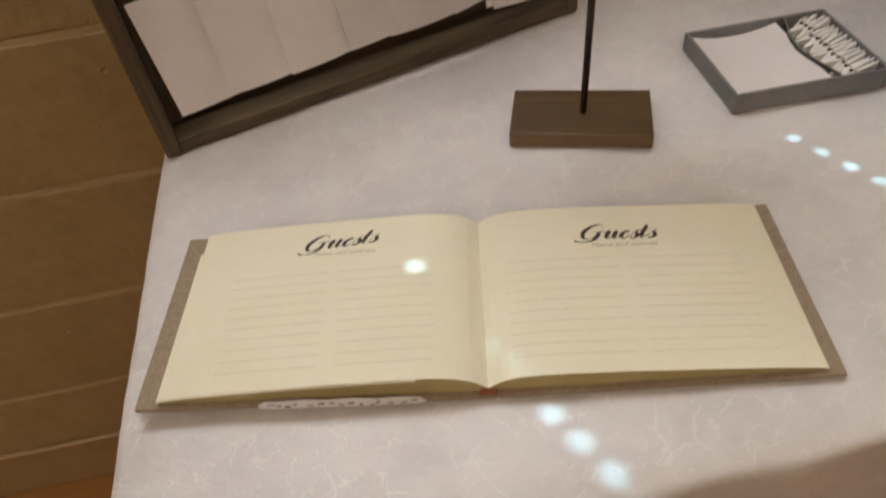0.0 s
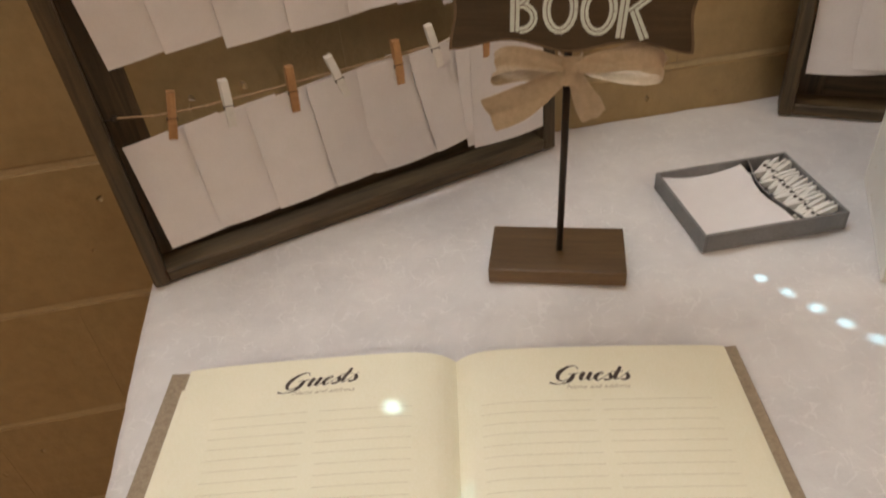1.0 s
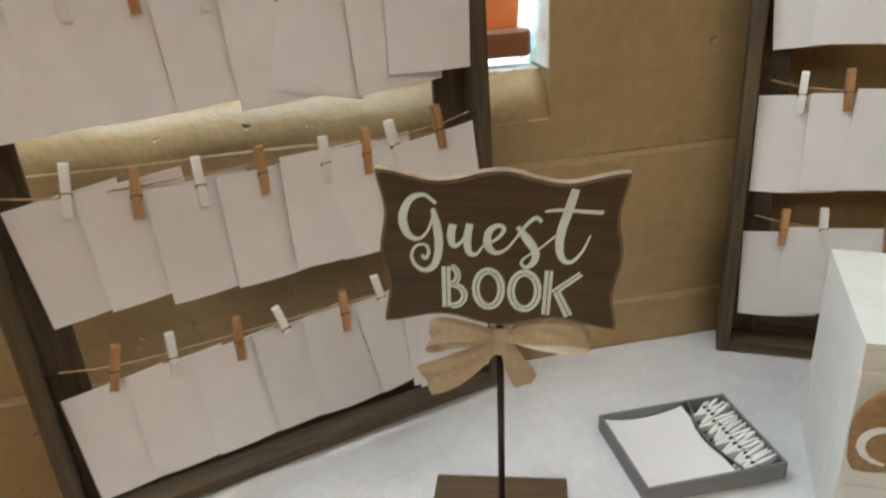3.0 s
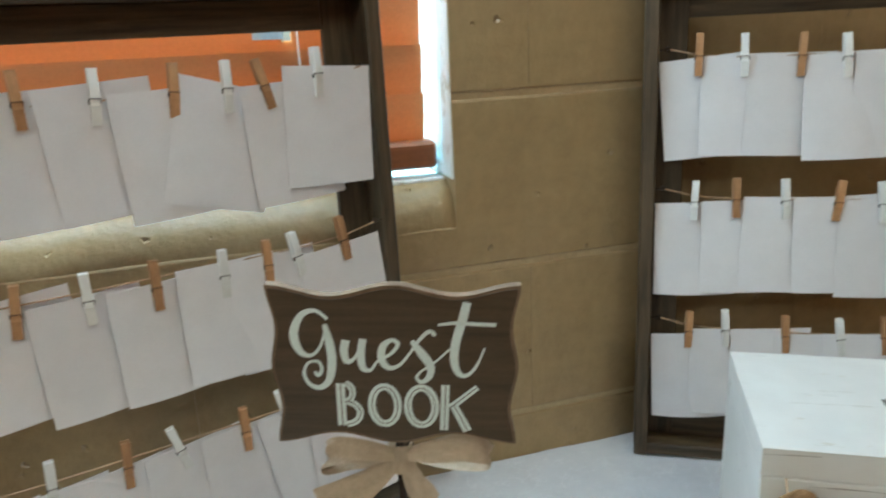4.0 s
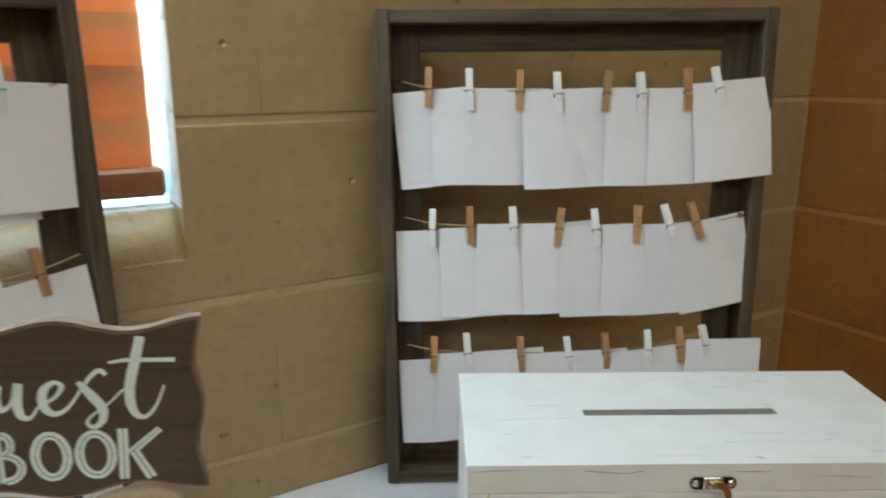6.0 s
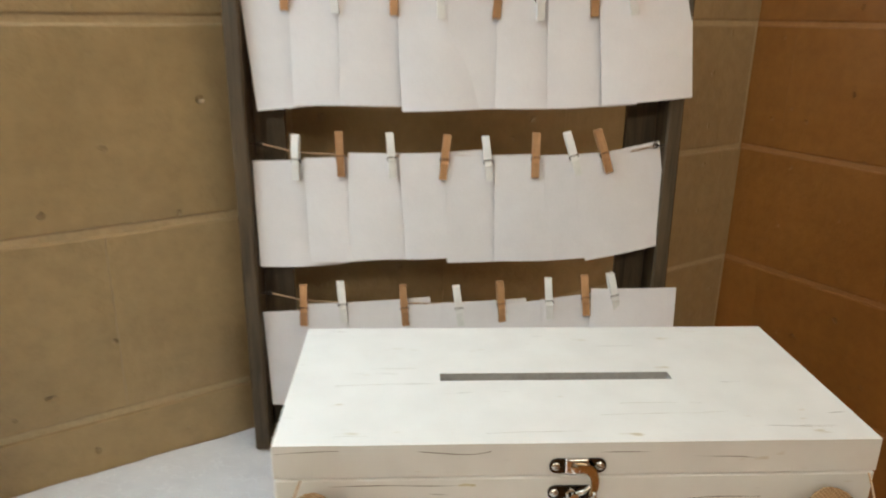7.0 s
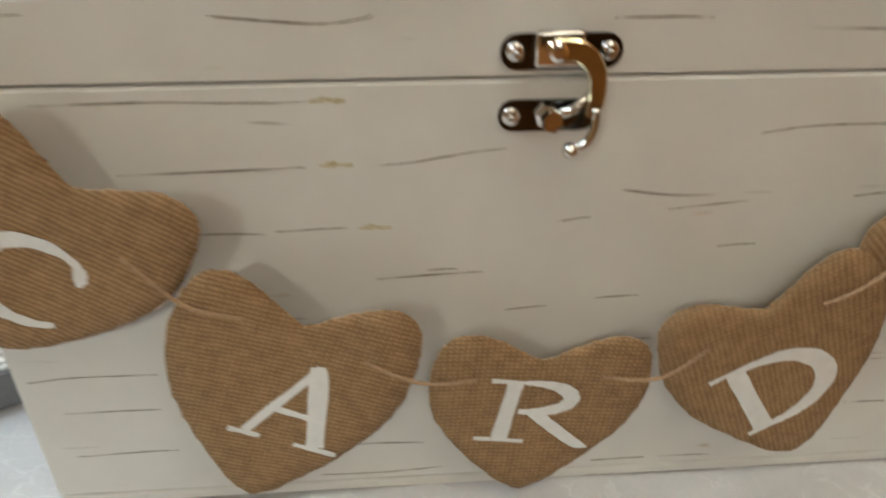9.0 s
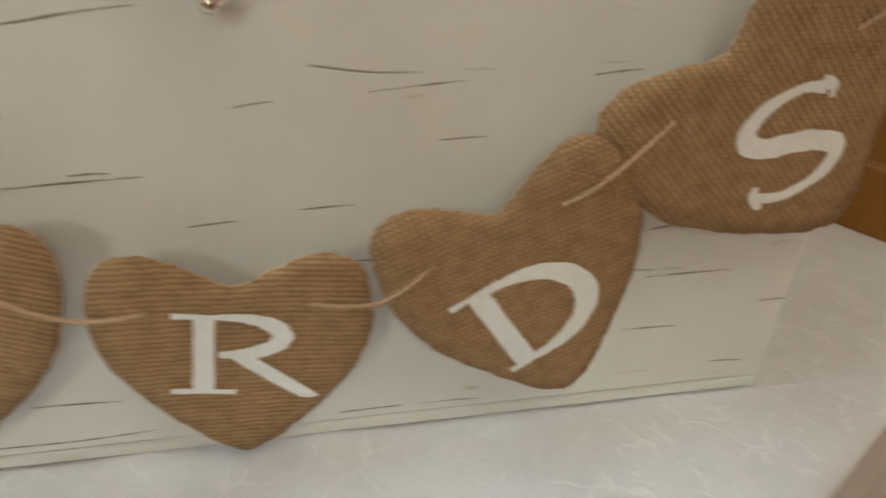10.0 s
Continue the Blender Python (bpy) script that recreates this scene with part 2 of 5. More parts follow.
def crushed_velvet(name):
    """White crushed velvet: pressed pile in broad patches and short sharp creases, their highlights painted into the
    base colour.
    """
    m = bpy.data.materials.new(name)
    m.use_nodes = True
    t = m.node_tree
    p = t.nodes["Principled BSDF"]
    co = t.nodes.new("ShaderNodeTexCoord")
    wob = node(t, "ShaderNodeTexNoise", Scale=22.0, Detail=4.0, Roughness=0.6)
    t.links.new(co.outputs["Object"], wob.inputs["Vector"])
    bend = t.nodes.new("ShaderNodeVectorMath")
    bend.operation = "MULTIPLY_ADD"
    bend.inputs[1].default_value = (0.035, 0.035, 0.035)
    t.links.new(wob.outputs["Color"], bend.inputs[0])
    t.links.new(co.outputs["Object"], bend.inputs[2])
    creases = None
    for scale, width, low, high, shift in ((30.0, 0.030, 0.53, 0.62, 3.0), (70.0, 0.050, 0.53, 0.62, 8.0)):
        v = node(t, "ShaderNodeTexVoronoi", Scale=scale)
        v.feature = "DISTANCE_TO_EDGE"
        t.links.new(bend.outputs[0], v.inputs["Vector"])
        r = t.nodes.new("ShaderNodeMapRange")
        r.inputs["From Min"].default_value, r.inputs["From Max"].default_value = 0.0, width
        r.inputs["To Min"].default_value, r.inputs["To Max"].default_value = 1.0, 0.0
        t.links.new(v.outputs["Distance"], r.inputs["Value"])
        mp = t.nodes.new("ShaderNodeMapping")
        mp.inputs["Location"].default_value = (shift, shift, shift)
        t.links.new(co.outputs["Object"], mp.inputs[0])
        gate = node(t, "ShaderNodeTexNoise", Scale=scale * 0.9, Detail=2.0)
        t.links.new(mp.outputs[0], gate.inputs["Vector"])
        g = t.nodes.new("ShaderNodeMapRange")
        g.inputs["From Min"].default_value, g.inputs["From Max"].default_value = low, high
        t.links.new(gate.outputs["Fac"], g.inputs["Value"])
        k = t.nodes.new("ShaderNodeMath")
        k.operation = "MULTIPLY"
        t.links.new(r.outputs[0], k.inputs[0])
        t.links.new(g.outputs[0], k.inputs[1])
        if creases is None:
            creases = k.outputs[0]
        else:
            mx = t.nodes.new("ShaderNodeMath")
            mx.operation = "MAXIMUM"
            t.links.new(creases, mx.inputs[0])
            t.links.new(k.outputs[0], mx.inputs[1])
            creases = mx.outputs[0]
    big = node(t, "ShaderNodeTexNoise", Scale=19.0, Detail=7.0, Roughness=0.66)
    t.links.new(bend.outputs[0], big.inputs["Vector"])
    # paler and darker patches put the sheen of the pile into the colour
    nap_sheen = ramp(t, big.outputs["Fac"], [(0.34, (0.57, 0.56, 0.57)), (0.66, (0.66, 0.65, 0.655))])
    # crease lines mixed towards white: their glint is painted, not only lit
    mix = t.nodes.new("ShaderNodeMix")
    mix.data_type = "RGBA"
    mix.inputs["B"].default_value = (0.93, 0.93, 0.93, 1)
    glint_weight = t.nodes.new("ShaderNodeMath")
    glint_weight.operation, glint_weight.inputs[1].default_value = "MULTIPLY", 0.45
    t.links.new(creases, glint_weight.inputs[0])
    t.links.new(glint_weight.outputs[0], mix.inputs["Factor"])
    t.links.new(nap_sheen, mix.inputs["A"])
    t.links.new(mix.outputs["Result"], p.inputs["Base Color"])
    rr = t.nodes.new("ShaderNodeMapRange")
    rr.inputs["To Min"].default_value, rr.inputs["To Max"].default_value = 0.48, 0.14
    t.links.new(creases, rr.inputs["Value"])
    t.links.new(rr.outputs[0], p.inputs["Roughness"])
    p.inputs["Sheen Weight"].default_value, p.inputs["Sheen Roughness"].default_value = 0.35, 0.35
    pile = node(t, "ShaderNodeTexNoise", Scale=380.0, Detail=3.0)
    t.links.new(co.outputs["Object"], pile.inputs["Vector"])
    mul = t.nodes.new("ShaderNodeMath")
    mul.operation, mul.inputs[1].default_value = "MULTIPLY_ADD", 0.3
    t.links.new(pile.outputs["Fac"], mul.inputs[0])
    half = t.nodes.new("ShaderNodeMath")
    half.operation, half.inputs[1].default_value = "MULTIPLY", 0.25
    t.links.new(creases, half.inputs[0])
    t.links.new(half.outputs[0], mul.inputs[2])
    more = t.nodes.new("ShaderNodeMath")
    t.links.new(mul.outputs[0], more.inputs[0])
    t.links.new(big.outputs["Fac"], more.inputs[1])
    bp = node(t, "ShaderNodeBump", Strength=0.55, Distance=0.0018)
    t.links.new(more.outputs[0], bp.inputs["Height"])
    t.links.new(bp.outputs[0], p.inputs["Normal"])
    return m


WALL_TAN = material("tan_wall_paint", (0.30, 0.212, 0.098), (0.355, 0.255, 0.122), (9, 9, 9), rough=0.42, bump=0.85, fine=45, random=0.03, depth=0.0029, pits=1.9)
# same paint as the tan wall; warm dim light is put into its colour
WALL_WARM_LIT = material("tan_paint_in_warm_light", (0.27, 0.115, 0.022), (0.33, 0.145, 0.030), (9, 9, 9), rough=0.42, bump=0.85, fine=45, random=0.03, depth=0.0029, pits=1.9)
# joints paler than the blocks: light caught by their edges, put into colour
JOINT_TAN_LIT = material("lit_tan_joint", (0.42, 0.32, 0.175), (0.48, 0.37, 0.21), (20, 20, 20), rough=0.6, bump=0.3)
JOINT_WARM_LIT = material("joint_in_warm_light", (0.38, 0.19, 0.06), (0.45, 0.23, 0.08), (20, 20, 20), rough=0.6, bump=0.3)
PLASTER = material("white_plaster", (0.72, 0.70, 0.66), (0.8, 0.78, 0.74), (4, 4, 4), rough=0.8, bump=0.1)
REVEAL = material("chipped_white_reveal", (0.52, 0.43, 0.31), (0.78, 0.76, 0.72), (30, 30, 30), rough=0.7, bump=0.5, spread=(0.32, 0.44), depth=0.002)
BOUNCE_M = material("pale_bounce_slab", (0.38, 0.37, 0.34), (0.46, 0.45, 0.42), (2, 2, 2), rough=0.9)
FLOOR_M = material("orange_wood_floor", (0.22, 0.095, 0.024), (0.31, 0.14, 0.04), (3, 30, 3), rough=0.4, bump=0.1)
BASE_M = material("tan_baseboard", (0.28, 0.18, 0.08), (0.34, 0.23, 0.11), (10, 10, 10), rough=0.5)
WOOD_H = material("grey_brown_wood_along", (0.030, 0.020, 0.010), (0.112, 0.078, 0.040), (9, 90, 130), rough=0.55, bump=0.4, fine=420, depth=0.0008, warp=0.6)
WOOD_V = material("grey_brown_wood_upright", (0.030, 0.020, 0.010), (0.112, 0.078, 0.040), (130, 90, 9), rough=0.55, bump=0.4, fine=420, depth=0.0008, warp=0.6)
SIGN_M = material("dark_brown_stained_board", (0.046, 0.029, 0.014), (0.088, 0.059, 0.031), (8, 60, 150), rough=0.5, bump=0.3, fine=400, depth=0.0005)
SIGN_EDGE = material("worn_light_wood_edge", (0.12, 0.08, 0.042), (0.24, 0.165, 0.10), (60, 60, 60), rough=0.6, bump=0.3)
STAND_M = material("dark_walnut_stand", (0.060, 0.034, 0.014), (0.108, 0.064, 0.028), (10, 140, 90), rough=0.42, bump=0.2, fine=350, depth=0.0005)
STAND_EDGE = material("lighter_brown_stand_side", (0.12, 0.07, 0.03), (0.19, 0.115, 0.05), (10, 90, 140), rough=0.45, bump=0.2)
METAL_DARK = material("dark_bronze_rod", (0.03, 0.022, 0.017), (0.05, 0.037, 0.028), (90, 90, 30), rough=0.4, metal=0.7, bump=0.1)
CHROME = material("polished_nickel", (0.70, 0.67, 0.62), (0.82, 0.80, 0.76), (30, 30, 30), rough=0.09, metal=1.0, bump=0.02)
# the hook's golden tint is the orange floor's reflection put into the colour
HOOK_M = material("nickel_with_painted_reflection", (0.56, 0.47, 0.30), (0.66, 0.56, 0.38), (30, 30, 30), rough=0.16, metal=1.0, bump=0.02)
# plate base nearly black: the dark room's reflection is put into the colour
PLATE_M = material("nickel_with_dark_reflection", (0.06, 0.055, 0.05), (0.10, 0.095, 0.085), (30, 30, 30), rough=0.14, metal=1.0, bump=0.02)
CARD_M = material("white_card_paper", (0.785, 0.762, 0.772), (0.845, 0.822, 0.832), (25, 25, 25), rough=0.75, bump=0.08, fine=500, random=0.035, through_light=(0.85, 0.84, 0.82, 0.16))
CREAM = material("cream_page_paper", (0.725, 0.70, 0.55), (0.77, 0.745, 0.60), (12, 12, 12), rough=0.75, bump=0.05, fine=600)
PAGE_EDGE = material("yellowed_page_edges", (0.36, 0.29, 0.12), (0.50, 0.42, 0.20), (8, 8, 1400), rough=0.8, bump=0.4, fine=700)
COVER_M = material("taupe_linen_cover", (0.23, 0.18, 0.125), (0.33, 0.265, 0.19), (260, 260, 260), rough=0.85, bump=0.5, fine=900, depth=0.0005)
INK = material("dark_sepia_ink", (0.035, 0.022, 0.016), (0.05, 0.034, 0.026), (200, 200, 200), rough=0.7, bump=0)
INK_PALE = material("pale_grey_ink", (0.58, 0.54, 0.41), (0.63, 0.59, 0.46), (200, 200, 200), rough=0.8, bump=0)
INK_MID = material("grey_brown_ink", (0.34, 0.29, 0.21), (0.42, 0.36, 0.27), (200, 200, 200), rough=0.8, bump=0)
WHITE_PAINT = material("chalky_white_lettering", (0.80, 0.81, 0.80), (0.88, 0.89, 0.88), (220, 220, 220), rough=0.8, bump=0.2, fine=900)
SIGN_WHITE = material("pale_mint_white_lettering", (0.70, 0.79, 0.76), (0.78, 0.87, 0.84), (220, 220, 220), rough=0.8, bump=0.2, fine=900)
TRAY_M = material("slate_grey_card_tray", (0.155, 0.155, 0.16), (0.205, 0.205, 0.21), (30, 30, 30), rough=0.7, bump=0.15)
PIN_BROWN = material("natural_wood_pin", (0.30, 0.158, 0.065), (0.45, 0.255, 0.115), (160, 160, 25), rough=0.6, bump=0.2, random=0.18)
PIN_WHITE = material("white_painted_pin", (0.70, 0.70, 0.67), (0.80, 0.79, 0.76), (90, 90, 30), rough=0.55, bump=0.15, random=0.04)
STRING_M = material("jute_twine", (0.30, 0.19, 0.10), (0.50, 0.35, 0.21), (700, 700, 700), rough=0.9, bump=0.5)
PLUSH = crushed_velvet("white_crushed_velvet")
TABLE_M = material("brown_table_laminate", (0.16, 0.09, 0.05), (0.24, 0.14, 0.08), (4, 40, 40), rough=0.5, bump=0.1)
SLAT_M = material("orange_wood_slat", (0.40, 0.19, 0.07), (0.50, 0.25, 0.10), (2, 40, 40), rough=0.45, bump=0.1, random=0.14, through_light=(0.90, 0.31, 0.08, 0.26))
RAIL_M = material("dark_wood_bottom_rail", (0.16, 0.055, 0.018), (0.24, 0.085, 0.03), (3, 60, 60), rough=0.45, bump=0.1)
TAG_M = material("pale_blue_grey_tag", (0.34, 0.40, 0.44), (0.42, 0.47, 0.50), (60, 60, 60), rough=0.7)
CORD_M = material("white_blind_cord", (0.7, 0.66, 0.6), (0.8, 0.76, 0.7), (90, 90, 90), rough=0.8)
BURLAP = burlap_material("brown_burlap", (0.15, 0.084, 0.033), (0.48, 0.31, 0.152), 0.0022)
RIBBON = burlap_material("pale_burlap_ribbon", (0.44, 0.34, 0.22), (0.70, 0.57, 0.41), 0.0009)
BOX_M = crackle_white("rubbed_white_chalk_paint")
LID_M = crackle_white("lightly_rubbed_white_paint", 0.625)
WORN_PALE = material("faintly_rubbed_paint_line", (0.38, 0.34, 0.27), (0.50, 0.46, 0.38), (300, 300, 300), rough=0.8, bump=0.3)
WORN = material("worn_through_paint_line", (0.10, 0.08, 0.055), (0.22, 0.18, 0.13), (300, 300, 300), rough=0.8, bump=0.3)
OCHRE = material("ochre_knot_stain", (0.42, 0.37, 0.19), (0.66, 0.61, 0.46), (300, 300, 500), rough=0.6, bump=0.2)
SLOT_SIDE = material("grey_slot_edge", (0.34, 0.33, 0.31), (0.42, 0.41, 0.39), (60, 60, 60), rough=0.9)
# grey that puts the shade inside the slot into the colour
SLOT_M = material("slot_shade_grey", (0.13, 0.128, 0.12), (0.18, 0.176, 0.165), (60, 60, 60), rough=0.9)
# glowing face of the panels added out of view
DIFFUSER = bpy.data.materials.new("added_panel_glow")
DIFFUSER.use_nodes = True
DIFFUSER.cycles.emission_sampling = "NONE"
DIFFUSER.node_tree.nodes["Principled BSDF"].inputs["Emission Color"].default_value = (1.0, 0.82, 0.6, 1)
DIFFUSER.node_tree.nodes["Principled BSDF"].inputs["Emission Strength"].default_value = 3.0
GLASS = bpy.data.materials.new("window_glass")
GLASS.use_nodes = True
GLASS.node_tree.nodes["Principled BSDF"].inputs["Transmission Weight"].default_value = 1.0
GLASS.node_tree.nodes["Principled BSDF"].inputs["Roughness"].default_value = 0.0
GLASS.node_tree.nodes["Principled BSDF"].inputs["IOR"].default_value = 1.1

# ---- building helpers ----
def part(name, bm, mat, parent=None, label="", smooth=False):
    """Links a bmesh as one mesh object under a thing or a part."""
    me = bpy.data.meshes.new(name)
    bm.to_mesh(me)
    bm.free()
    if smooth:
        me.polygons.foreach_set("use_smooth", [True] * len(me.polygons))
    me.materials.append(mat)
    ob = new(name, me)
    ob.parent = parent
    if label:
        ob["label"] = label
    return ob


def thing(name, m, label, category, group="", kind=""):
    ob = new(name)
    ob.empty_display_size = 0.05
    ob.matrix_world = m
    return tagged(ob, label, category, group, kind)


def slab(x0, x1, y0, y1, z0, z1, bevel=0.0, bm=None, segments=1):
    """A box between two corners, its edges rounded by bevel."""
    made = bm is None
    bm = bm or bmesh.new()
    vs = [bm.verts.new((x, y, z)) for x in (x0, x1) for y in (y0, y1) for z in (z0, z1)]
    fs = [bm.faces.new([vs[i] for i in q]) for q in ((0, 1, 3, 2), (4, 6, 7, 5), (0, 4, 5, 1), (2, 3, 7, 6), (0, 2, 6, 4), (1, 5, 7, 3))]
    if bevel:
        es = list({e for f in fs for e in f.edges})
        bmesh.ops.bevel(bm, geom=es, offset=bevel, segments=segments, affect="EDGES", profile=0.5)
    if made:
        bmesh.ops.recalc_face_normals(bm, faces=bm.faces[:])
    return bm


def tube(points, radius, sides=8, bm=None, closed_ends=True):
    """A round cord along points; radius may be a number or one for each point."""
    bm = bm or bmesh.new()
    pts = [Vector(p) for p in points]
    rads = radius if isinstance(radius, (list, tuple)) else [radius] * len(pts)
    rings = []
    side = None
    for i, p in enumerate(pts):
        way = (pts[min(i + 1, len(pts) - 1)] - pts[max(i - 1, 0)]).normalized()
        side = way.orthogonal() if side is None else side - way * side.dot(way)
        side.normalize()
        up = way.cross(side)
        rings.append([bm.verts.new(p + rads[i] * (math.cos(a) * side + math.sin(a) * up)) for a in (2 * math.pi * k / sides for k in range(sides))])
    for a, b in zip(rings, rings[1:]):
        for k in range(sides):
            bm.faces.new((a[k], a[(k + 1) % sides], b[(k + 1) % sides], b[k]))
    if closed_ends:
        bm.faces.new(rings[0][::-1])
        bm.faces.new(rings[-1])
    return bm


def prism(outline, y0, y1, bm=None, inset=0.0):
    """A flat shape in x and z given its outline, drawn out from y0 (front) to y1."""
    bm = bm or bmesh.new()
    front = [bm.verts.new((x, y0, z)) for x, z in outline]
    back = [bm.verts.new((x, y1, z)) for x, z in outline]
    bm.faces.new(front)
    bm.faces.new(back[::-1])
    n = len(outline)
    for i in range(n):
        bm.faces.new((front[i], back[i], back[(i + 1) % n], front[(i + 1) % n]))
    bmesh.ops.recalc_face_normals(bm, faces=bm.faces[:])
    return bm


def smooth_line(points, steps=6):
    """Catmull-Rom through points (tuples of any length)."""
    out = []
    pts = [np.array(p, float) for p in points]
    for i in range(len(pts) - 1):
        a, b, c, d = pts[max(i - 1, 0)], pts[i], pts[i + 1], pts[min(i + 2, len(pts) - 1)]
        for k in range(steps):
            t = k / steps
            out.append(0.5 * ((2 * b) + (c - a) * t + (2 * a - 5 * b + 4 * c - d) * t * t + (3 * b - a - 3 * c + d) * t ** 3))
    out.append(pts[-1])
    return out


def stroke(bm, points, y, thick=0.0004, steps=6, rough=0.0, straight=False):
    """A painted stroke in the x-z plane: points are (x, z, width)."""
    line = [np.array(p, float) for p in points] if straight else smooth_line(points, steps)
    left, right = [], []
    for i, q in enumerate(line):
        d = line[min(i + 1, len(line) - 1)][:2] - line[max(i - 1, 0)][:2]
        d = d / (np.linalg.norm(d) + 1e-9)
        w = q[2] / 2 + rough * random.uniform(-1, 1)
        left.append((q[0] - d[1] * w, q[1] + d[0] * w))
        right.append((q[0] + d[1] * w, q[1] - d[0] * w))
    tops = [(bm.verts.new((a[0], y, a[1])), bm.verts.new((b[0], y, b[1]))) for a, b in zip(left, right)]
    feet = [(bm.verts.new((a[0], y + thick, a[1])), bm.verts.new((b[0], y + thick, b[1]))) for a, b in zip(left, right)]
    for i in range(len(tops) - 1):
        bm.faces.new((tops[i][0], tops[i][1], tops[i + 1][1], tops[i + 1][0]))
        bm.faces.new((tops[i][0], tops[i + 1][0], feet[i + 1][0], feet[i][0]))
        bm.faces.new((tops[i][1], feet[i][1], feet[i + 1][1], tops[i + 1][1]))
    return bm


def words(text, size, shear=0.0, heavy=0.0, stretch=1.0):
    """A mesh bmesh of built-in lettering in the x-y plane, centred, lying face up."""
    cu = bpy.data.curves.new("words", "FONT")
    cu.body, cu.size, cu.shear, cu.offset, cu.align_x = text, size, shear, heavy, "CENTER"
    cu.resolution_u = 3
    ob = new("words", cu)
    me = bpy.data.meshes.new_from_object(ob.evaluated_get(bpy.context.evaluated_depsgraph_get()))
    bm = bmesh.new()
    bm.from_mesh(me)
    for v in bm.verts:
        v.co.x *= stretch
    bpy.data.objects.remove(ob)
    bpy.data.meshes.remove(me)
    return bm

# ---- the room ----
FLOOR, CEIL, WALL_Y, EAST_X, TABLE = -0.107, 3.0, 0.976, 1.524, 0.735
COURSE, BLOCK, JOINT = 0.2105, 0.421, 0.008
WIN_L, WIN_R, WIN_B, WIN_T = -0.40, 0.368, 1.120, 2.75

tagged(part("floor", slab(-5.0, EAST_X, -8.0, WALL_Y, FLOOR - 0.1, FLOOR), FLOOR_M), "orange-brown polished wooden hall floor", "floor", kind="structure")
tagged(part("ceiling", slab(-5.2, EAST_X + 0.2, -8.2, WALL_Y + 0.2, CEIL, CEIL + 0.12), PLASTER), "white plaster ceiling", "ceiling", kind="structure")
tagged(part("wall_south", slab(-5.2, EAST_X + 0.2, -8.2, -8.0, FLOOR - 0.1, CEIL), WALL_TAN), "plain tan painted wall", "wall", kind="structure")
tagged(part("wall_west", slab(-5.2, -5.0, -8.0, WALL_Y + 0.2, FLOOR - 0.1, CEIL), WALL_TAN), "plain tan painted wall", "wall", kind="structure")

NOSE = 0.052                                        # radius of the rounded front edge under the window
wall_north = tagged(new("wall_north"), "tan painted concrete block wall with recessed joints and a window", "wall", kind="structure")
core = bmesh.new()
yb = WALL_Y + 0.003
for x0, x1, z0, z1 in ((-5.0, WIN_L, FLOOR - 0.1, CEIL), (WIN_R, EAST_X + 0.2, FLOOR - 0.1, CEIL), (WIN_L, WIN_R, FLOOR - 0.1, WIN_B - NOSE), (WIN_L, WIN_R, WIN_T, CEIL)):
    slab(x0, x1, yb, WALL_Y + 0.2, z0, z1, bm=core)
part("wall_core", core, JOINT_TAN_LIT, wall_north)
# the east wall's orange-brown carries the warm light in its colour
wall_east = tagged(new("wall_east"), "concrete block wall meeting the corner, warm light put into its rust-brown colour", "wall", kind="structure")
part("wall_core", slab(EAST_X + 0.003, EAST_X + 0.2, -8.0, yb, FLOOR - 0.1, CEIL), JOINT_WARM_LIT, wall_east)
tagged(part("baseboard", slab(-5.0, EAST_X - 0.001, WALL_Y - 0.012, WALL_Y - 0.0006, FLOOR, FLOOR + 0.128, 0.003), BASE_M), "tan painted baseboard along the block wall", "baseboard", kind="structure")

# window: reveal, frame, glass
window = tagged(new("window_1"), "sunlit window in a deep painted reveal behind closed blinds", "window", kind="structure")
wf = bmesh.new()
for x0, x1, z0, z1 in ((WIN_L, WIN_L + 0.04, WIN_B, WIN_T), (WIN_R - 0.04, WIN_R, WIN_B, WIN_T), (WIN_L + 0.04, WIN_R - 0.04, WIN_B, WIN_B + 0.04), (WIN_L + 0.04, WIN_R - 0.04, WIN_T - 0.04, WIN_T)):
    slab(x0, x1, 1.13, 1.165, z0, z1, 0.003, bm=wf)
part("window_frame", wf, PLASTER, window)
pane = part("pane", slab(WIN_L + 0.04, WIN_R - 0.04, 1.146, 1.15, WIN_B + 0.04, WIN_T - 0.04), GLASS, window)
pane.visible_shadow = False
part("window_sill", slab(WIN_L, WIN_R, WALL_Y + 0.040, 1.13, WIN_B - 0.02, WIN_B + 0.002, 0.002, segments=2), REVEAL, window, "chipped off-white painted sill")
nose = bmesh.new()
arc = [(WALL_Y + 0.0006 + NOSE - NOSE * math.cos(a), WIN_B - NOSE + NOSE * math.sin(a)) for a in (radians(7.5 * k) for k in range(13))] + [(WALL_Y + 0.12, WIN_B), (WALL_Y + 0.12, WIN_B - NOSE - 0.004), (WALL_Y + 0.0006, WIN_B - NOSE - 0.004)]
ends = []
for i in range(40):
    x = WIN_L + (WIN_R - WIN_L) * i / 39
    ends.append([nose.verts.new((x, y + 0.004 * noise.noise((x * 11, y * 20, z * 20)), z + 0.0035 * noise.noise((x * 14, y * 30, 3 + z * 9)))) for y, z in arc])
for u, v in zip(ends, ends[1:]):
    for i in range(len(arc)):
        nose.faces.new((u[i], v[i], v[(i + 1) % len(arc)], u[(i + 1) % len(arc)]))
nose.faces.new(ends[0])
nose.faces.new(ends[-1][::-1])
bmesh.ops.recalc_face_normals(nose, faces=nose.faces[:])
part("sill_nose", nose, WALL_TAN, window, "rounded tan painted edge under the window", smooth=True)
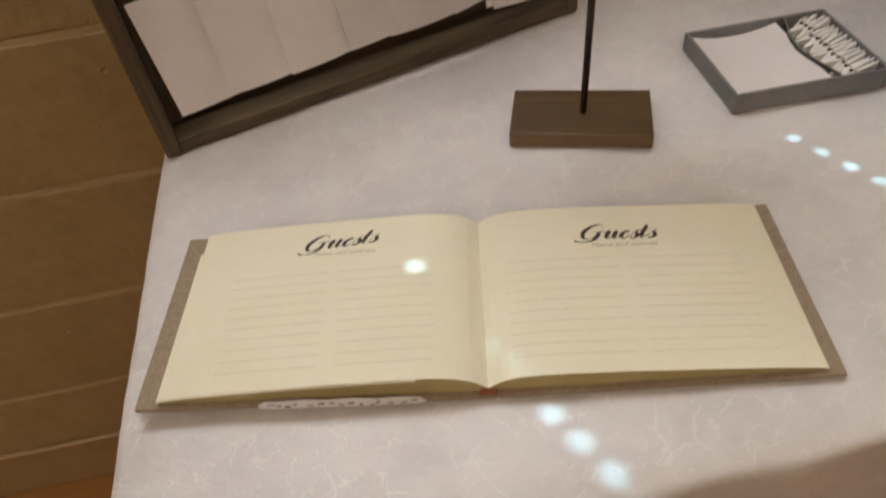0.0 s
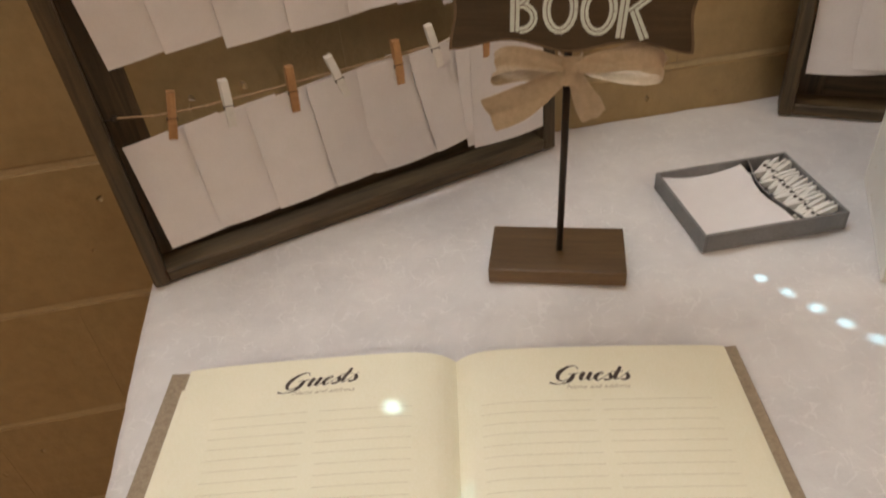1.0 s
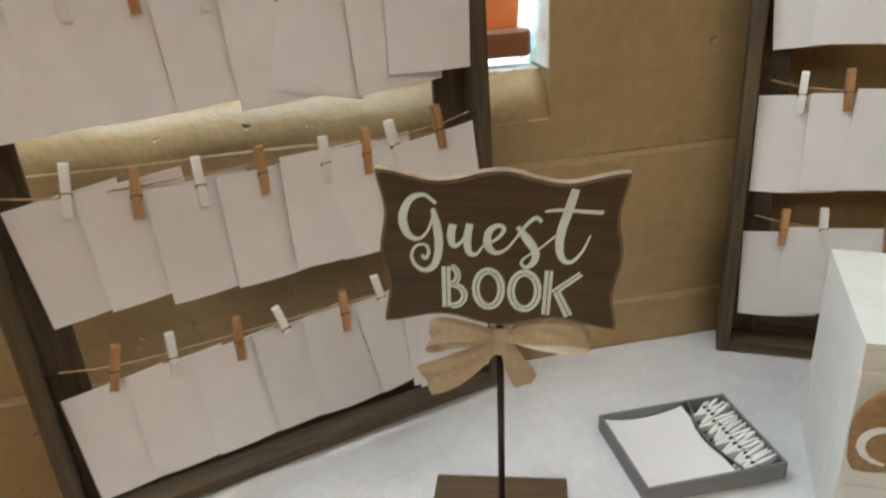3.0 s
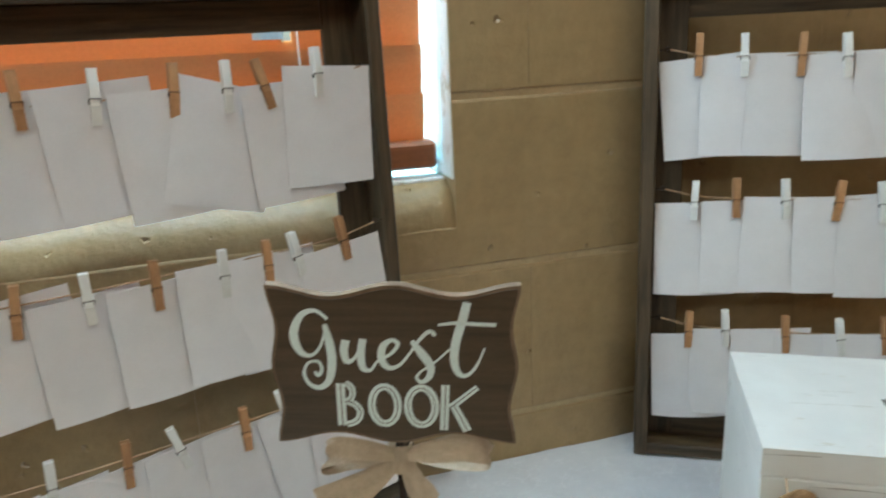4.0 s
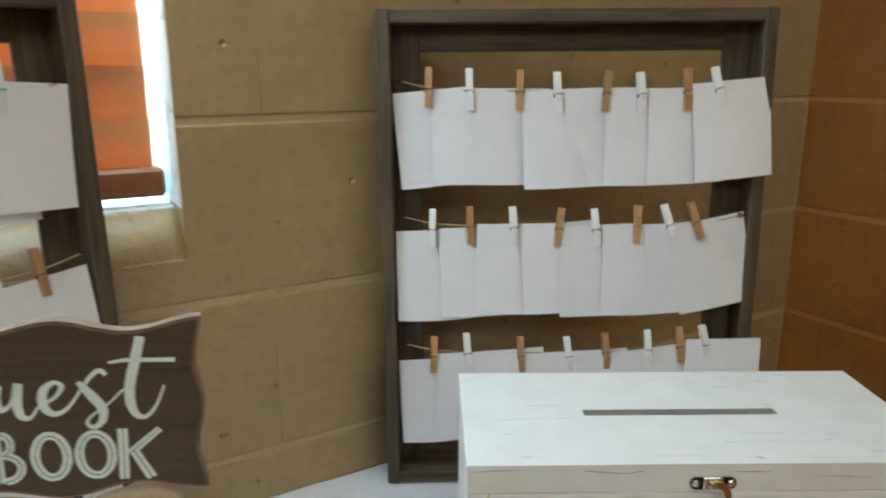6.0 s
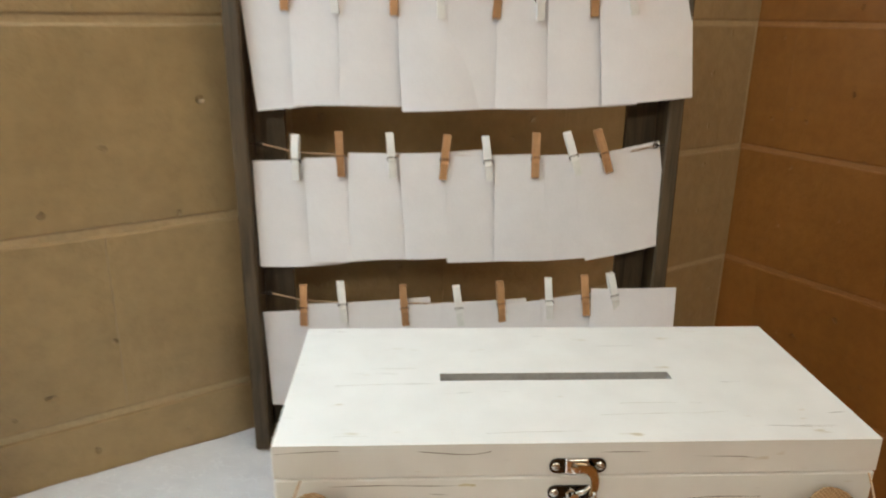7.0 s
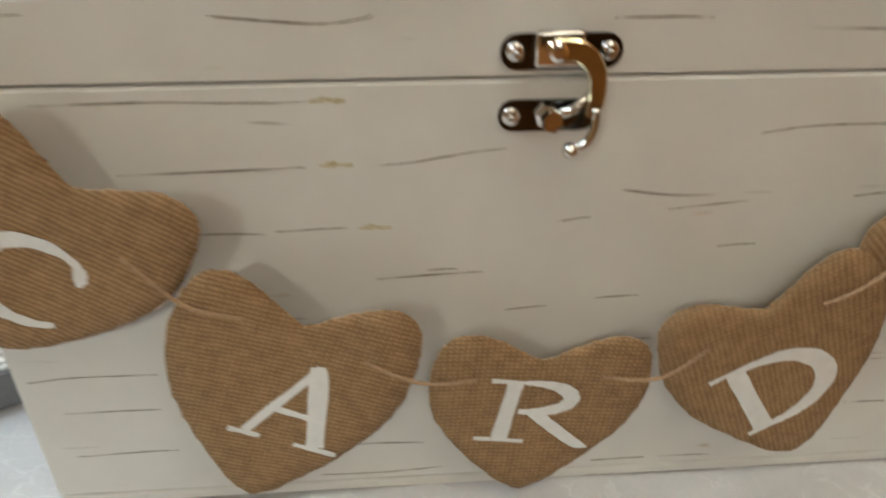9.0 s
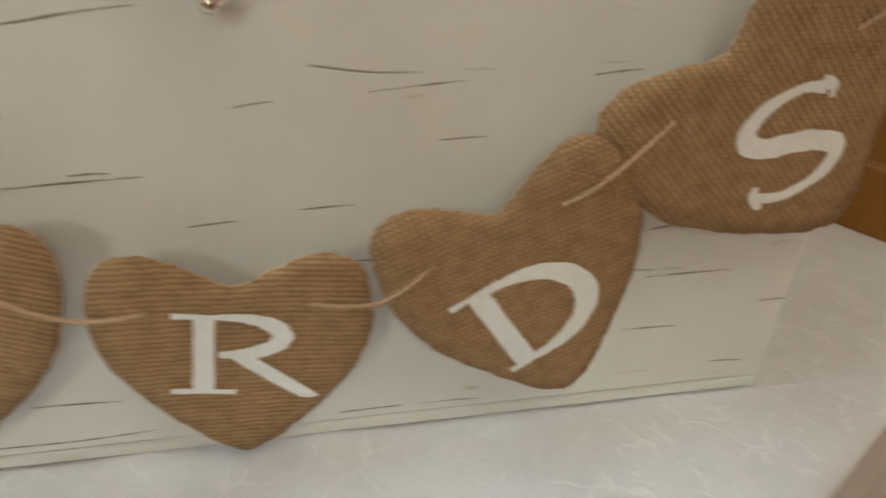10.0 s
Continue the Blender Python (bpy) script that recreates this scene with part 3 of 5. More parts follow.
part("window_jamb", slab(WIN_R - 0.003, WIN_R + 0.01, WALL_Y + 0.0045, 1.13, WIN_B + 0.004, WIN_T, 0.002), REVEAL, window, "chipped off-white painted reveal")
part("window_jamb", slab(WIN_L - 0.01, WIN_L + 0.003, WALL_Y + 0.0045, 1.13, WIN_B + 0.004, WIN_T, 0.002), REVEAL, window, "chipped off-white painted reveal")
# pale slab added out of view to throw sunlight up at blind and sill
tagged(part("ground", slab(-40, 40, WALL_Y + 0.21, 60, FLOOR - 0.4, FLOOR - 0.25), BOUNCE_M), "unseen pale ground added outside to bounce sunlight at the window", "ground", kind="structure")

# blind: slats with punched cord holes
blind = thing("window_blind", pose(0, 1.037, WIN_B), "closed orange wooden slat blind glowing in sunlight", "blind")
BL_L, BL_R, PITCH, HOLES = -0.385, 0.350, 0.0565, (-0.2257, 0.194)


def slat_bm(left_open, right_open):
    """One slat with a slightly bowed face and two cord holes, each open by a share of its size (0: closed)."""
    bm = bmesh.new()
    half = 0.032
    cols = []
    for hx, mid, size in ((HOLES[0], 0.001, left_open), (HOLES[1], -0.006, right_open)):
        hw, hh = 0.0058 * (size or 1), 0.0088 * (size or 1)
        zs = [-half, (mid - hh - half) / 2, mid - hh, mid + hh, (mid + hh + half) / 2, half]
        cols += [(hx - hw, zs, size), (hx + hw, zs, size)]
    cols = [(BL_L, cols[0][1], 0)] + cols + [(BL_R, cols[-1][1], 0)]
    for side in (-1, 1):
        grid = [[bm.verts.new((x, side * 0.0011 + 1.6 * z * z, z)) for z in zs] for x, zs, _ in cols]
        for i in range(len(cols) - 1):
            for j in range(5):
                if i % 2 == 1 and j == 2 and cols[i][2]:
                    continue
                q = (grid[i][j], grid[i + 1][j], grid[i + 1][j + 1], grid[i][j + 1])
                bm.faces.new(q if side < 0 else q[::-1])
    return bm


LEFT_OPEN = {6: 0.8, 12: 1.2, 15: 0.55, 16: 0.55}                 # share of each left hole kept open, set to choose the sun spots
slat_meshes = {}
for k in range(27):
    z = 1.164 - WIN_B + PITCH * (k + 0.5)
    shares = (LEFT_OPEN.get(k, 1.2 if k >= 17 else 0), 0.9 if k < 10 else 1.05)
    if shares not in slat_meshes:
        ob = part("slat", slat_bm(*shares), SLAT_M, blind)
        slat_meshes[shares] = ob.data
    else:
        ob = new("slat", slat_meshes[shares])
        ob.parent = blind
    ob.matrix_local = pose(0, 0, z, 9 + random.uniform(-1, 1), 0, 0)
part("tag", slab(0.156, 0.190, -0.0100, -0.0092, 1.2935 - WIN_B, 1.3020 - WIN_B), TAG_M, blind, "pale blue-grey paper tag")
part("bottom_rail", slab(BL_L, 0.360, -0.018, 0.018, 1.134 - WIN_B, 1.167 - WIN_B, 0.004), RAIL_M, blind, "dark wooden bottom rail")
part("head_rail", slab(BL_L, 0.357, -0.03, 0.03, 2.71 - WIN_B, 2.745 - WIN_B, 0.003), RAIL_M, blind)
for h in HOLES:
    part("cord", tube([(h + 0.011, -0.012, 0.05), (h + 0.011, -0.013, 0.8), (h + 0.011, -0.012, 1.59)], 0.0011, 6), CORD_M, blind, "white lift cord")

# unseen panels added to the ceiling to light the hall
for lx, ly, watts in ADDED_LAMPS:
    panel_box = thing("ceiling_light", pose(lx, ly, CEIL), "unseen flat warm light panel added to the ceiling", "ceiling light", group="ceiling lights")
    fr = bmesh.new()
    for x0, x1, y0, y1 in ((-0.64, 0.64, -0.34, -0.3), (-0.64, 0.64, 0.3, 0.34), (-0.64, -0.6, -0.3, 0.3), (0.6, 0.64, -0.3, 0.3)):
        slab(x0, x1, y0, y1, -0.05, -0.001, bm=fr)
    part("frame", fr, PLASTER, panel_box)
    part("diffuser", slab(-0.6, 0.6, -0.3, 0.3, -0.03, -0.02), DIFFUSER, panel_box)

# ---- table and its plush cover ----
table = thing("table", pose(0, 0, FLOOR), "long brown laminate folding table under a white cover", "table")
TX0, TX1, TY0, TY1 = -0.194, 1.046, 0.349, 0.966
part("tabletop", slab(TX0, TX1, TY0, TY1, TABLE - FLOOR - 0.04, TABLE - FLOOR - 0.012, 0.006), TABLE_M, table)
for x in (TX0 + 0.1, TX1 - 0.1):
    for y in (TY0 + 0.06, TY1 - 0.06):
        part("leg", tube([(x, y, 0), (x, y, TABLE - FLOOR - 0.04)], 0.016, 12), METAL_DARK, table)


def cloth_height(x, y):
    n = noise.noise((x * 13, y * 13, 0.3)) * 0.0024 + noise.noise((x * 42, y * 42, 4.0)) * 0.0011
    return n - 0.0008


def cover_bm():
    bm = bmesh.new()
    nx, ny = 200, 96
    rows = []
    for j in range(-30, ny + 1):
        row = []
        for i in range(-6, nx + 7):
            x = TX0 - 0.012 + (TX1 - TX0 + 0.024) * min(max(i, 0), nx) / nx
            y = TY0 - 0.012 + (TY1 - TY0 + 0.020) * max(j, 0) / ny
            x += 0.004 * noise.noise((y * 5, 1.7, 0)) * max(0, 1 - max(i, 0) / 20)
            y += 0.006 * noise.noise((x * 4, 0.4, 2)) * max(0, 1 - max(j, 0) / 14)
            drop = 0.0
            for k, fall in ((min(i, nx - i), 0.0045), (j, 0.0085)):
                if k < 6:
                    a = min(1.0, (6 - k) / 6)
                    drop += 0.006 * a * a if k >= 0 else 0
                if k < 0:
                    drop += 0.006 - k * fall
            wave = 0.004 * noise.noise((x * 14, y * 14, 7)) if (i < 0 or j < 0 or i > nx) else 0.0
            row.append(bm.verts.new((x - (wave + 0.001) * (i < 0) + (wave + 0.001) * (i > nx), y - (wave * min(2.5, 1 - j / 12) + 0.001 + 0.0016 * min(0, j) / 6) * (j < 0), TABLE + cloth_height(x, y) - drop)))
        rows.append(row)
    for a, b in zip(rows, rows[1:]):
        for i in range(len(a) - 1):
            bm.faces.new((a[i], a[i + 1], b[i + 1], b[i]))
    return bm


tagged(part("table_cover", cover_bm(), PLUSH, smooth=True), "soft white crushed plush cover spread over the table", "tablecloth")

# ---- card display frames ----
FH = 0.609


def display_frame(m, FW, label, strings):
    """A deep grey-brown box frame with a back lip and three twine lines between screw eyes."""
    fr = thing("display_frame", m, label, "display frame", group="card display frames")
    t, d, lip = 0.0165, 0.042, 0.034
    part("left_stile", slab(0, t, 0, d, 0, FH, 0.0018), WOOD_V, fr)
    part("right_stile", slab(FW - t, FW, 0, d, 0, FH, 0.0018), WOOD_V, fr)
    part("top_rail", slab(t - 0.0005, FW - t + 0.0005, 0.0012, d, FH - t, FH - 0.0008, 0.0018), WOOD_H, fr)
    part("bottom_rail", slab(t - 0.0005, FW - t + 0.0005, 0.0012, d, 0.0008, t, 0.0018), WOOD_H, fr)
    back = d - 0.008
    part("back_strip", slab(t, lip + t, back, d - 0.001, t, FH - t, 0.001), WOOD_V, fr)
    part("back_strip", slab(FW - t - lip, FW - t, back, d - 0.001, t, FH - t, 0.001), WOOD_V, fr)
    part("back_strip", slab(t + lip, FW - t - lip, back, d - 0.001, FH - t - lip * 0.9, FH - t, 0.001), WOOD_H, fr)
    part("back_strip", slab(t + lip, FW - t - lip, back, d - 0.001, t, t + lip * 1.0, 0.001), WOOD_H, fr)
    for v in strings:
        line = [(t + 0.012 + (FW - 2 * t - 0.024) * s, 0.012 - 0.012 * s, v - 0.012 * (1 - (2 * s - 1) ** 6)) for s in (k / 14 for k in range(15))]
        part("twine", tube(line, 0.0009, 6), STRING_M, fr, "thin jute twine line")
        for x, way, ye in ((t, 1, 0.012), (FW - t, -1, 0.003)):
            ring = [(x + way * (0.010 + 0.0028 * math.cos(a)), ye, v + 0.0028 * math.sin(a)) for a in (0.7 * k for k in range(10))]
            part("screw_eye", tube([(x, ye, v), (x + way * 0.006, ye, v)] + ring, 0.0009, 6), METAL_DARK, fr, "small bronze screw eye")
    return fr


def prong_bm(flip):
    """One half of a clothespin: a bar with a tapered nose, a notch and a thinned grip."""
    side = [(0.0, 0.0022), (0.010, 0.0030), (0.017, 0.0040), (0.0185, 0.0034), (0.021, 0.0034), (0.0225, 0.0040), (0.034, 0.0034), (0.047, 0.0020), (0.048, 0.0014)]
    bm = bmesh.new()
    w = 0.0042
    prev = None
    for z, th in side:
        y = -th if not flip else th
        ring = [bm.verts.new(c) for c in ((-w, 0, z - 0.018), (w, 0, z - 0.018), (w * 0.94, y, z - 0.018), (-w * 0.94, y, z - 0.018))]
        if prev:
            for k in range(4):
                bm.faces.new((prev[k], prev[(k + 1) % 4], ring[(k + 1) % 4], ring[k]))
        else:
            bm.faces.new(ring[::-1])
        prev = ring
    bm.faces.new(prev)
    bmesh.ops.recalc_face_normals(bm, faces=bm.faces[:])
    return bm


def make_pin(mat, label, group):
    """A small spring clothespin; the cord runs through z = 0."""
    pin = thing("clothespin", Matrix(), label, "clothespin", group=group)
    a = part("front_prong", prong_bm(False), mat, pin)
    b = part("back_prong", prong_bm(True), mat, pin)
    a.matrix_local, b.matrix_local = pose(0, -0.0004, 0, 3.5), pose(0, 0.0004, 0, -3.5)
    coil = tube([(-0.0049, 0, 0.002), (0.0049, 0, 0.002)], 0.0021, 8)
    tube([(-0.0049, -0.001, 0.003), (-0.0044, -0.0046, 0.0045), (0.0044, -0.0046, 0.0045), (0.0049, -0.001, 0.003)], 0.0005, 5, bm=coil)
    part("spring", coil, METAL_DARK, pin, "thin steel wire spring")
    return pin


pin_brown = make_pin(PIN_BROWN, "small natural wood clothespin holding white cards on twine", "clothespins on the lines")
pin_white = make_pin(PIN_WHITE, "small white painted clothespin holding white cards on twine", "clothespins on the lines")
pins_used = set()


def place_pin(which, m):
    src = pin_brown if which == "b" else pin_white
    if which in pins_used:
        return copy_thing(src, m)
    pins_used.add(which)
    src.matrix_world = m
    return src


def card_bm(w, h, curl, lift):
    """A blank card hanging from its top edge, gently curled."""
    bm = bmesh.new()
    nx, nz = 8, 6
    sides = []
    for back in (0.0, 0.0005):
        grid = [[bm.verts.new((w * i / nx, back + curl * ((2 * i / nx - 1) ** 2 - 1) * (0.25 + 0.75 * j / nz) - lift * (j / nz) ** 1.5, -h * j / nz)) for j in range(nz + 1)] for i in range(nx + 1)]
        for i in range(nx):
            for j in range(nz):
                q = (grid[i][j], grid[i][j + 1], grid[i + 1][j + 1], grid[i + 1][j])
                bm.faces.new(q if back == 0.0 else q[::-1])
        sides.append([grid[i][0] for i in range(nx)] + [grid[nx][j] for j in range(nz)] + [grid[i][nz] for i in range(nx, 0, -1)] + [grid[0][j] for j in range(nz, 0, -1)])
    rim = [[bm.verts.new(v.co) for v in side] for side in sides]
    for i in range(len(rim[0])):
        k = (i + 1) % len(rim[0])
        bm.faces.new((rim[0][i], rim[0][k], rim[1][k], rim[1][i]))
    return bm


CARD_W, CARD_H = 0.0955, 0.1165


def hang_row(m, first, cards, pins, tall=CARD_H, last=0.0):
    """cards: (left, top, turn); pins: (middle, top, turn). Colours take turns from first."""
    rng = random.Random(int(cards[0][1] * 1e4) + int(cards[1][0] * 1e4))
    for k, (x, z, turn) in enumerate(cards):
        ob = part("card", card_bm(CARD_W * rng.uniform(0.97, 1.03), tall * rng.uniform(0.985, 1.015), rng.uniform(0.002, 0.007), rng.uniform(0.0, 0.006)), CARD_M, smooth=True)
        ob.matrix_world = m @ pose(x, 0.0095 - 0.0021 * k, z, 0, -turn, rng.uniform(2.0, 5.5) - (last if k == len(cards) - 1 else 0.0))
        tagged(ob, "blank white card clipped to twine with a clothespin", "card", "cards on the lines")
    for k, (x, z, turn) in enumerate(pins):
        kind = first if k % 2 == 0 else ("w" if first == "b" else "b")
        place_pin(kind, m @ pose(x, 0.0078 - 0.0018 * k, z - 0.030, -4, turn, rng.uniform(-8, 8)))


F1 = pose(-0.197, 0.787, TABLE, 0, 0, 16.2) @ pose(0, 0, 0, -0.6, -0.5)
F2 = pose(0.588, 0.922, TABLE, 0, 0, -30.5) @ pose(0, 0, 0, -1.2, -0.3)
display_frame(F1, 0.5045, "dark wooden frame of white cards standing before the window", (0.524, 0.360, 0.188))
display_frame(F2, 0.473, "dark wooden frame of white cards standing across the corner", (0.527, 0.362, 0.194))

hang_row(F1, "b", [(0.0213, 0.5205, 2.4), (0.0724, 0.5226, 1.3), (0.1174, 0.5237, 1.3), (0.1768, 0.5248, 3), (0.2334, 0.5157, 2), (0.2959, 0.5299, -16), (0.3473, 0.5139, 2), (0.3904, 0.53, -3.5)],
         [(0.0595, 0.541, 2), (0.1137, 0.5409, -3), (0.1673, 0.542, 0), (0.2244, 0.5395, 4), (0.2892, 0.5396, 6), (0.3369, 0.539, 2.5), (0.3729, 0.539, -14), (0.426, 0.546, 1)])
hang_row(F1, "w", [(0.0265, 0.349, 5.5), (0.0822, 0.3527, 3), (0.1384, 0.3431, 2), (0.2033, 0.3427, 0.5), (0.2647, 0.351, -0.5), (0.311, 0.3474, 1.6), (0.3568, 0.337, 2.6), (0.3849, 0.3411, 4.5)],
         [(0.078, 0.3816, 9), (0.1321, 0.3677, 6.5), (0.1888, 0.3662, 0), (0.2468, 0.3656, 1.3), (0.3096, 0.363, 2), (0.3537, 0.3645, 0.7), (0.3852, 0.3679, -9.5), (0.437, 0.3751, -7)])
hang_row(F1, "b", [(0.023, 0.1592, 3.6), (0.0814, 0.1657, 1.5), (0.1434, 0.1666, 3.0), (0.2072, 0.169, 4.5), (0.2619, 0.1727, 0.5), (0.3198, 0.1703, 9.5), (0.3728, 0.1675, 3), (0.3903, 0.1655, -2.5)],
         [(0.0742, 0.202, 14), (0.1282, 0.1989, 4), (0.1929, 0.1956, 3.4), (0.243, 0.196, -15), (0.3078, 0.1933, 0), (0.3516, 0.2005, -11), (0.41, 0.1969, 2), (0.4553, 0.2018, -3)], 0.1215)
hang_row(F2, "b", [(0.0165, 0.5128, 5), (0.0648, 0.5179, 0), (0.1146, 0.5189, -1), (0.1724, 0.5149, 2), (0.2235, 0.517, 1), (0.273, 0.517, 0), (0.3228, 0.516, 2), (0.3729, 0.5215, 5)],
         [(0.0609, 0.5439, 0.7), (0.1105, 0.5417, -2.5), (0.17, 0.5399, 0.9), (0.2157, 0.5371, -4), (0.2731, 0.5378, 4), (0.3149, 0.5361, -5), (0.3693, 0.5398, -2.7), (0.4063, 0.5421, -14)])
hang_row(F2, "w", [(0.0177, 0.3445, 0.5), (0.0721, 0.3477, 1), (0.119, 0.3538, -1), (0.1734, 0.3519, 3), (0.2225, 0.3508, 1), (0.2746, 0.3512, 1), (0.3265, 0.3513, 3.5), (0.356, 0.3491, 10.5)],
         [(0.0637, 0.3725, 1), (0.1111, 0.3762, -1.5), (0.1653, 0.3751, -3.6), (0.2211, 0.3736, 6), (0.2677, 0.3723, -6.8), (0.3178, 0.376, 0), (0.3588, 0.3783, -18), (0.391, 0.3816, -19)])
hang_row(F2, "b", [(0.0177, 0.1722, 2), (0.0653, 0.1822, 1), (0.1128, 0.1841, 3), (0.1641, 0.1808, 2), (0.2181, 0.1847, 2), (0.2787, 0.1825, 5), (0.3306, 0.1893, 6), (0.3864, 0.2027, 1)],
         [(0.0638, 0.2046, 2), (0.1079, 0.2093, -3.5), (0.1775, 0.2049, -3.5), (0.2392, 0.2045, -7.5), (0.2865, 0.2099, -4.5), (0.3407, 0.2137, -5), (0.3815, 0.2182, -6), (0.4135, 0.2212, -13)], last=7.0)

# ---- open guest book ----
BOOK = pose(-0.1885, 0.4695, TABLE + 0.001, 0, 0, -9.8)
book = thing("guest_book", BOOK, "open guest book with cream ruled pages and taupe linen cover", "book")
BW, BD, SP = 0.4990, 0.1725, 0.2540            # open width, depth and the gutter's place
part("front_cover", slab(0, SP - 0.006, 0, BD, 0, 0.0042, 0.0012, segments=2), COVER_M, book).matrix_local = pose(SP, 0, 0, 0, 2.4, 0) @ pose(-SP, 0, 0)
part("back_cover", slab(SP + 0.006, BW, 0, BD, 0, 0.0042, 0.0012, segments=2), COVER_M, book)
part("spine", slab(SP - 0.0062, SP + 0.0062, 0, BD, 0, 0.0026, 0.001), COVER_M, book)


def lift(x):
    """The front board rests a little higher at its outer edge."""
    return max(0.0, SP - x) * 0.042


def page_top(x):
    """Height of the upper leaf above the table at x across the open book."""
    if x < SP:
        s = (SP - x) / (SP - 0.019)
        bulge, edge = 0.0215, 0.0085
    else:
        s = (x - SP) / (BW - 0.012 - SP)
        bulge, edge = 0.0185, 0.0065
    s = min(max(s, 0.0), 1.0)
    rise = bulge * (1 - math.exp(-s * 16)) * (1 - s) ** 0.62
    return 0.0085 + rise * 0.82 + (edge - 0.0085) * s + lift(x)


def leaf_bm(x0, x1, y0, y1, drop, closed=True, steps=44):
    bm = bmesh.new()
    up, low = [], []
    for i in range(steps + 1):
        x = x0 + (x1 - x0) * i / steps
        z = page_top(x) - drop
        up.append((bm.verts.new((x, y0, z)), bm.verts.new((x, y1, z))))
        low.append((bm.verts.new((x, y0, 0.0043 + lift(x) if closed else z - 0.0003)), bm.verts.new((x, y1, 0.0043 + lift(x) if closed else z - 0.0003))))
    for i in range(steps):
        bm.faces.new((up[i][0], up[i + 1][0], up[i + 1][1], up[i][1]))
        bm.faces.new((low[i][0], low[i][1], low[i + 1][1], low[i + 1][0]))
        bm.faces.new((up[i][0], low[i][0], low[i + 1][0], up[i + 1][0]))
        bm.faces.new((up[i][1], up[i + 1][1], low[i + 1][1], low[i][1]))
    for a, b in ((up[0], low[0]), (up[-1], low[-1])):
        bm.faces.new((a[0], a[1], b[1], b[0]))
    bmesh.ops.recalc_face_normals(bm, faces=bm.faces[:])
    return bm


PL0, PL1, PR0, PR1, PY0, PY1 = 0.0195, SP, SP, BW - 0.0115, 0.004, BD - 0.003
part("page_block", leaf_bm(PL0 + 0.001, PL1, PY0 + 0.001, PY1, 0.0012), PAGE_EDGE, book, "thick stack of yellowed page edges")
part("page_block", leaf_bm(PR0, PR1 - 0.001, PY0 + 0.001, PY1, 0.0012), PAGE_EDGE, book, "thick stack of yellowed page edges")
left_page = part("page", leaf_bm(PL0, PL1, PY0, PY1 + 0.0005, 0, False), CREAM, book, "cream ruled page headed Guests", smooth=False)
right_page = part("page", leaf_bm(PR0, PR1, PY0, PY1 + 0.0005, 0, False), CREAM, book, "cream ruled page headed Guests", smooth=False)
part("loose_leaf", leaf_bm(PL0 - 0.003, PL1 - 0.05, PY0 - 0.001, PY1 - 0.02, 0.0012, False), CREAM, book)
part("headband", slab(SP - 0.006, SP + 0.006, 0.002, 0.0045, 0.003, 0.0085, 0.001), material("red_brown_headband", (0.22, 0.05, 0.02), (0.34, 0.10, 0.03), (300, 300, 300), bump=0.3), book, "small red-brown woven headband")


def rule_bm(x0, x1, y, wide=0.0007):
    bm = bmesh.new()
    n = 10
    pts = [(x0 + (x1 - x0) * i / n) for i in range(n + 1)]
    vs = [(bm.verts.new((x, y - wide / 2, page_top(x) + 0.00025)), bm.verts.new((x, y + wide / 2, page_top(x) + 0.00025))) for x in pts]
    for a, b in zip(vs, vs[1:]):
        bm.faces.new((a[0], b[0], b[1], a[1]))
    return bm


TITLE = [[(50, 36, 3), (40, 46, 3), (23, 41, 8), (13, 23, 13), (18, 6, 9), (31, 0, 3), (45, 8, 4)], [(47, 22, 10), (46, 4, 12), (38, -7, 5), (20, -9, 3), (4, -4, 7)], [(33, 22, 2), (57, 23, 3)],
         [(60, 19, 2), (67, 24, 10), (66, 8, 12), (71, 1, 4), (81, 9, 2)], [(83, 25, 11), (82, 7, 12), (87, 1, 4), (95, 9, 2)], [(95, 9, 2), (106, 16, 2), (109, 22, 4), (103, 24, 4), (97, 13, 12), (100, 3, 9), (107, 0, 4), (116, 9, 2)],
         [(116, 9, 2), (125, 22, 2), (128, 26, 4)], [(123, 21, 9), (131, 9, 12), (128, 1, 6), (118, 1, 7)], [(141, 41, 9), (139, 10, 12), (144, 1, 4), (153, 9, 2)], [(130, 25, 3), (151, 26, 3)],
         [(153, 9, 2), (162, 22, 2), (165, 26, 4)], [(160, 21, 9), (168, 9, 12), (165, 1, 6), (155, 1, 7)]]
for page, spans, mid, base in ((left_page, ((0.055, 0.133), (0.142, 0.218)), 0.139, 0.1385), (right_page, ((0.273, 0.362), (0.370, 0.4585)), 0.3655, 0.1315)):
    for r in range(10):
        for a, b in spans:
            part("ruled_line", rule_bm(a + 0.003 * (r < 5) * (page is left_page), b, 0.0205 + r * 0.01005), INK_PALE, page)
    bm = bmesh.new()
    for pts in TITLE:
        stroke(bm, [((x + 0.5 * z - 92) * 0.000385, z * 0.00035, w * 0.00029) for x, z, w in pts], 0.0)
    for v in bm.verts:
        x, y = v.co.x + mid, v.co.z + base + (0.085 * v.co.x if page is left_page else 0.0)
        v.co = (x, y, page_top(x) + 0.0003)
    part("heading", bm, INK, page, "Guests in dark flowing script")
    bm = words("Name and address", 0.0062, 0.4, 0.0, 1.12)
    for v in bm.verts:
        v.co = (v.co.x + mid + 0.004, v.co.y + base - 0.0085, page_top(v.co.x + mid + 0.004) + 0.0003)
    part("subheading", bm, INK_MID, page)

sticker = bmesh.new()
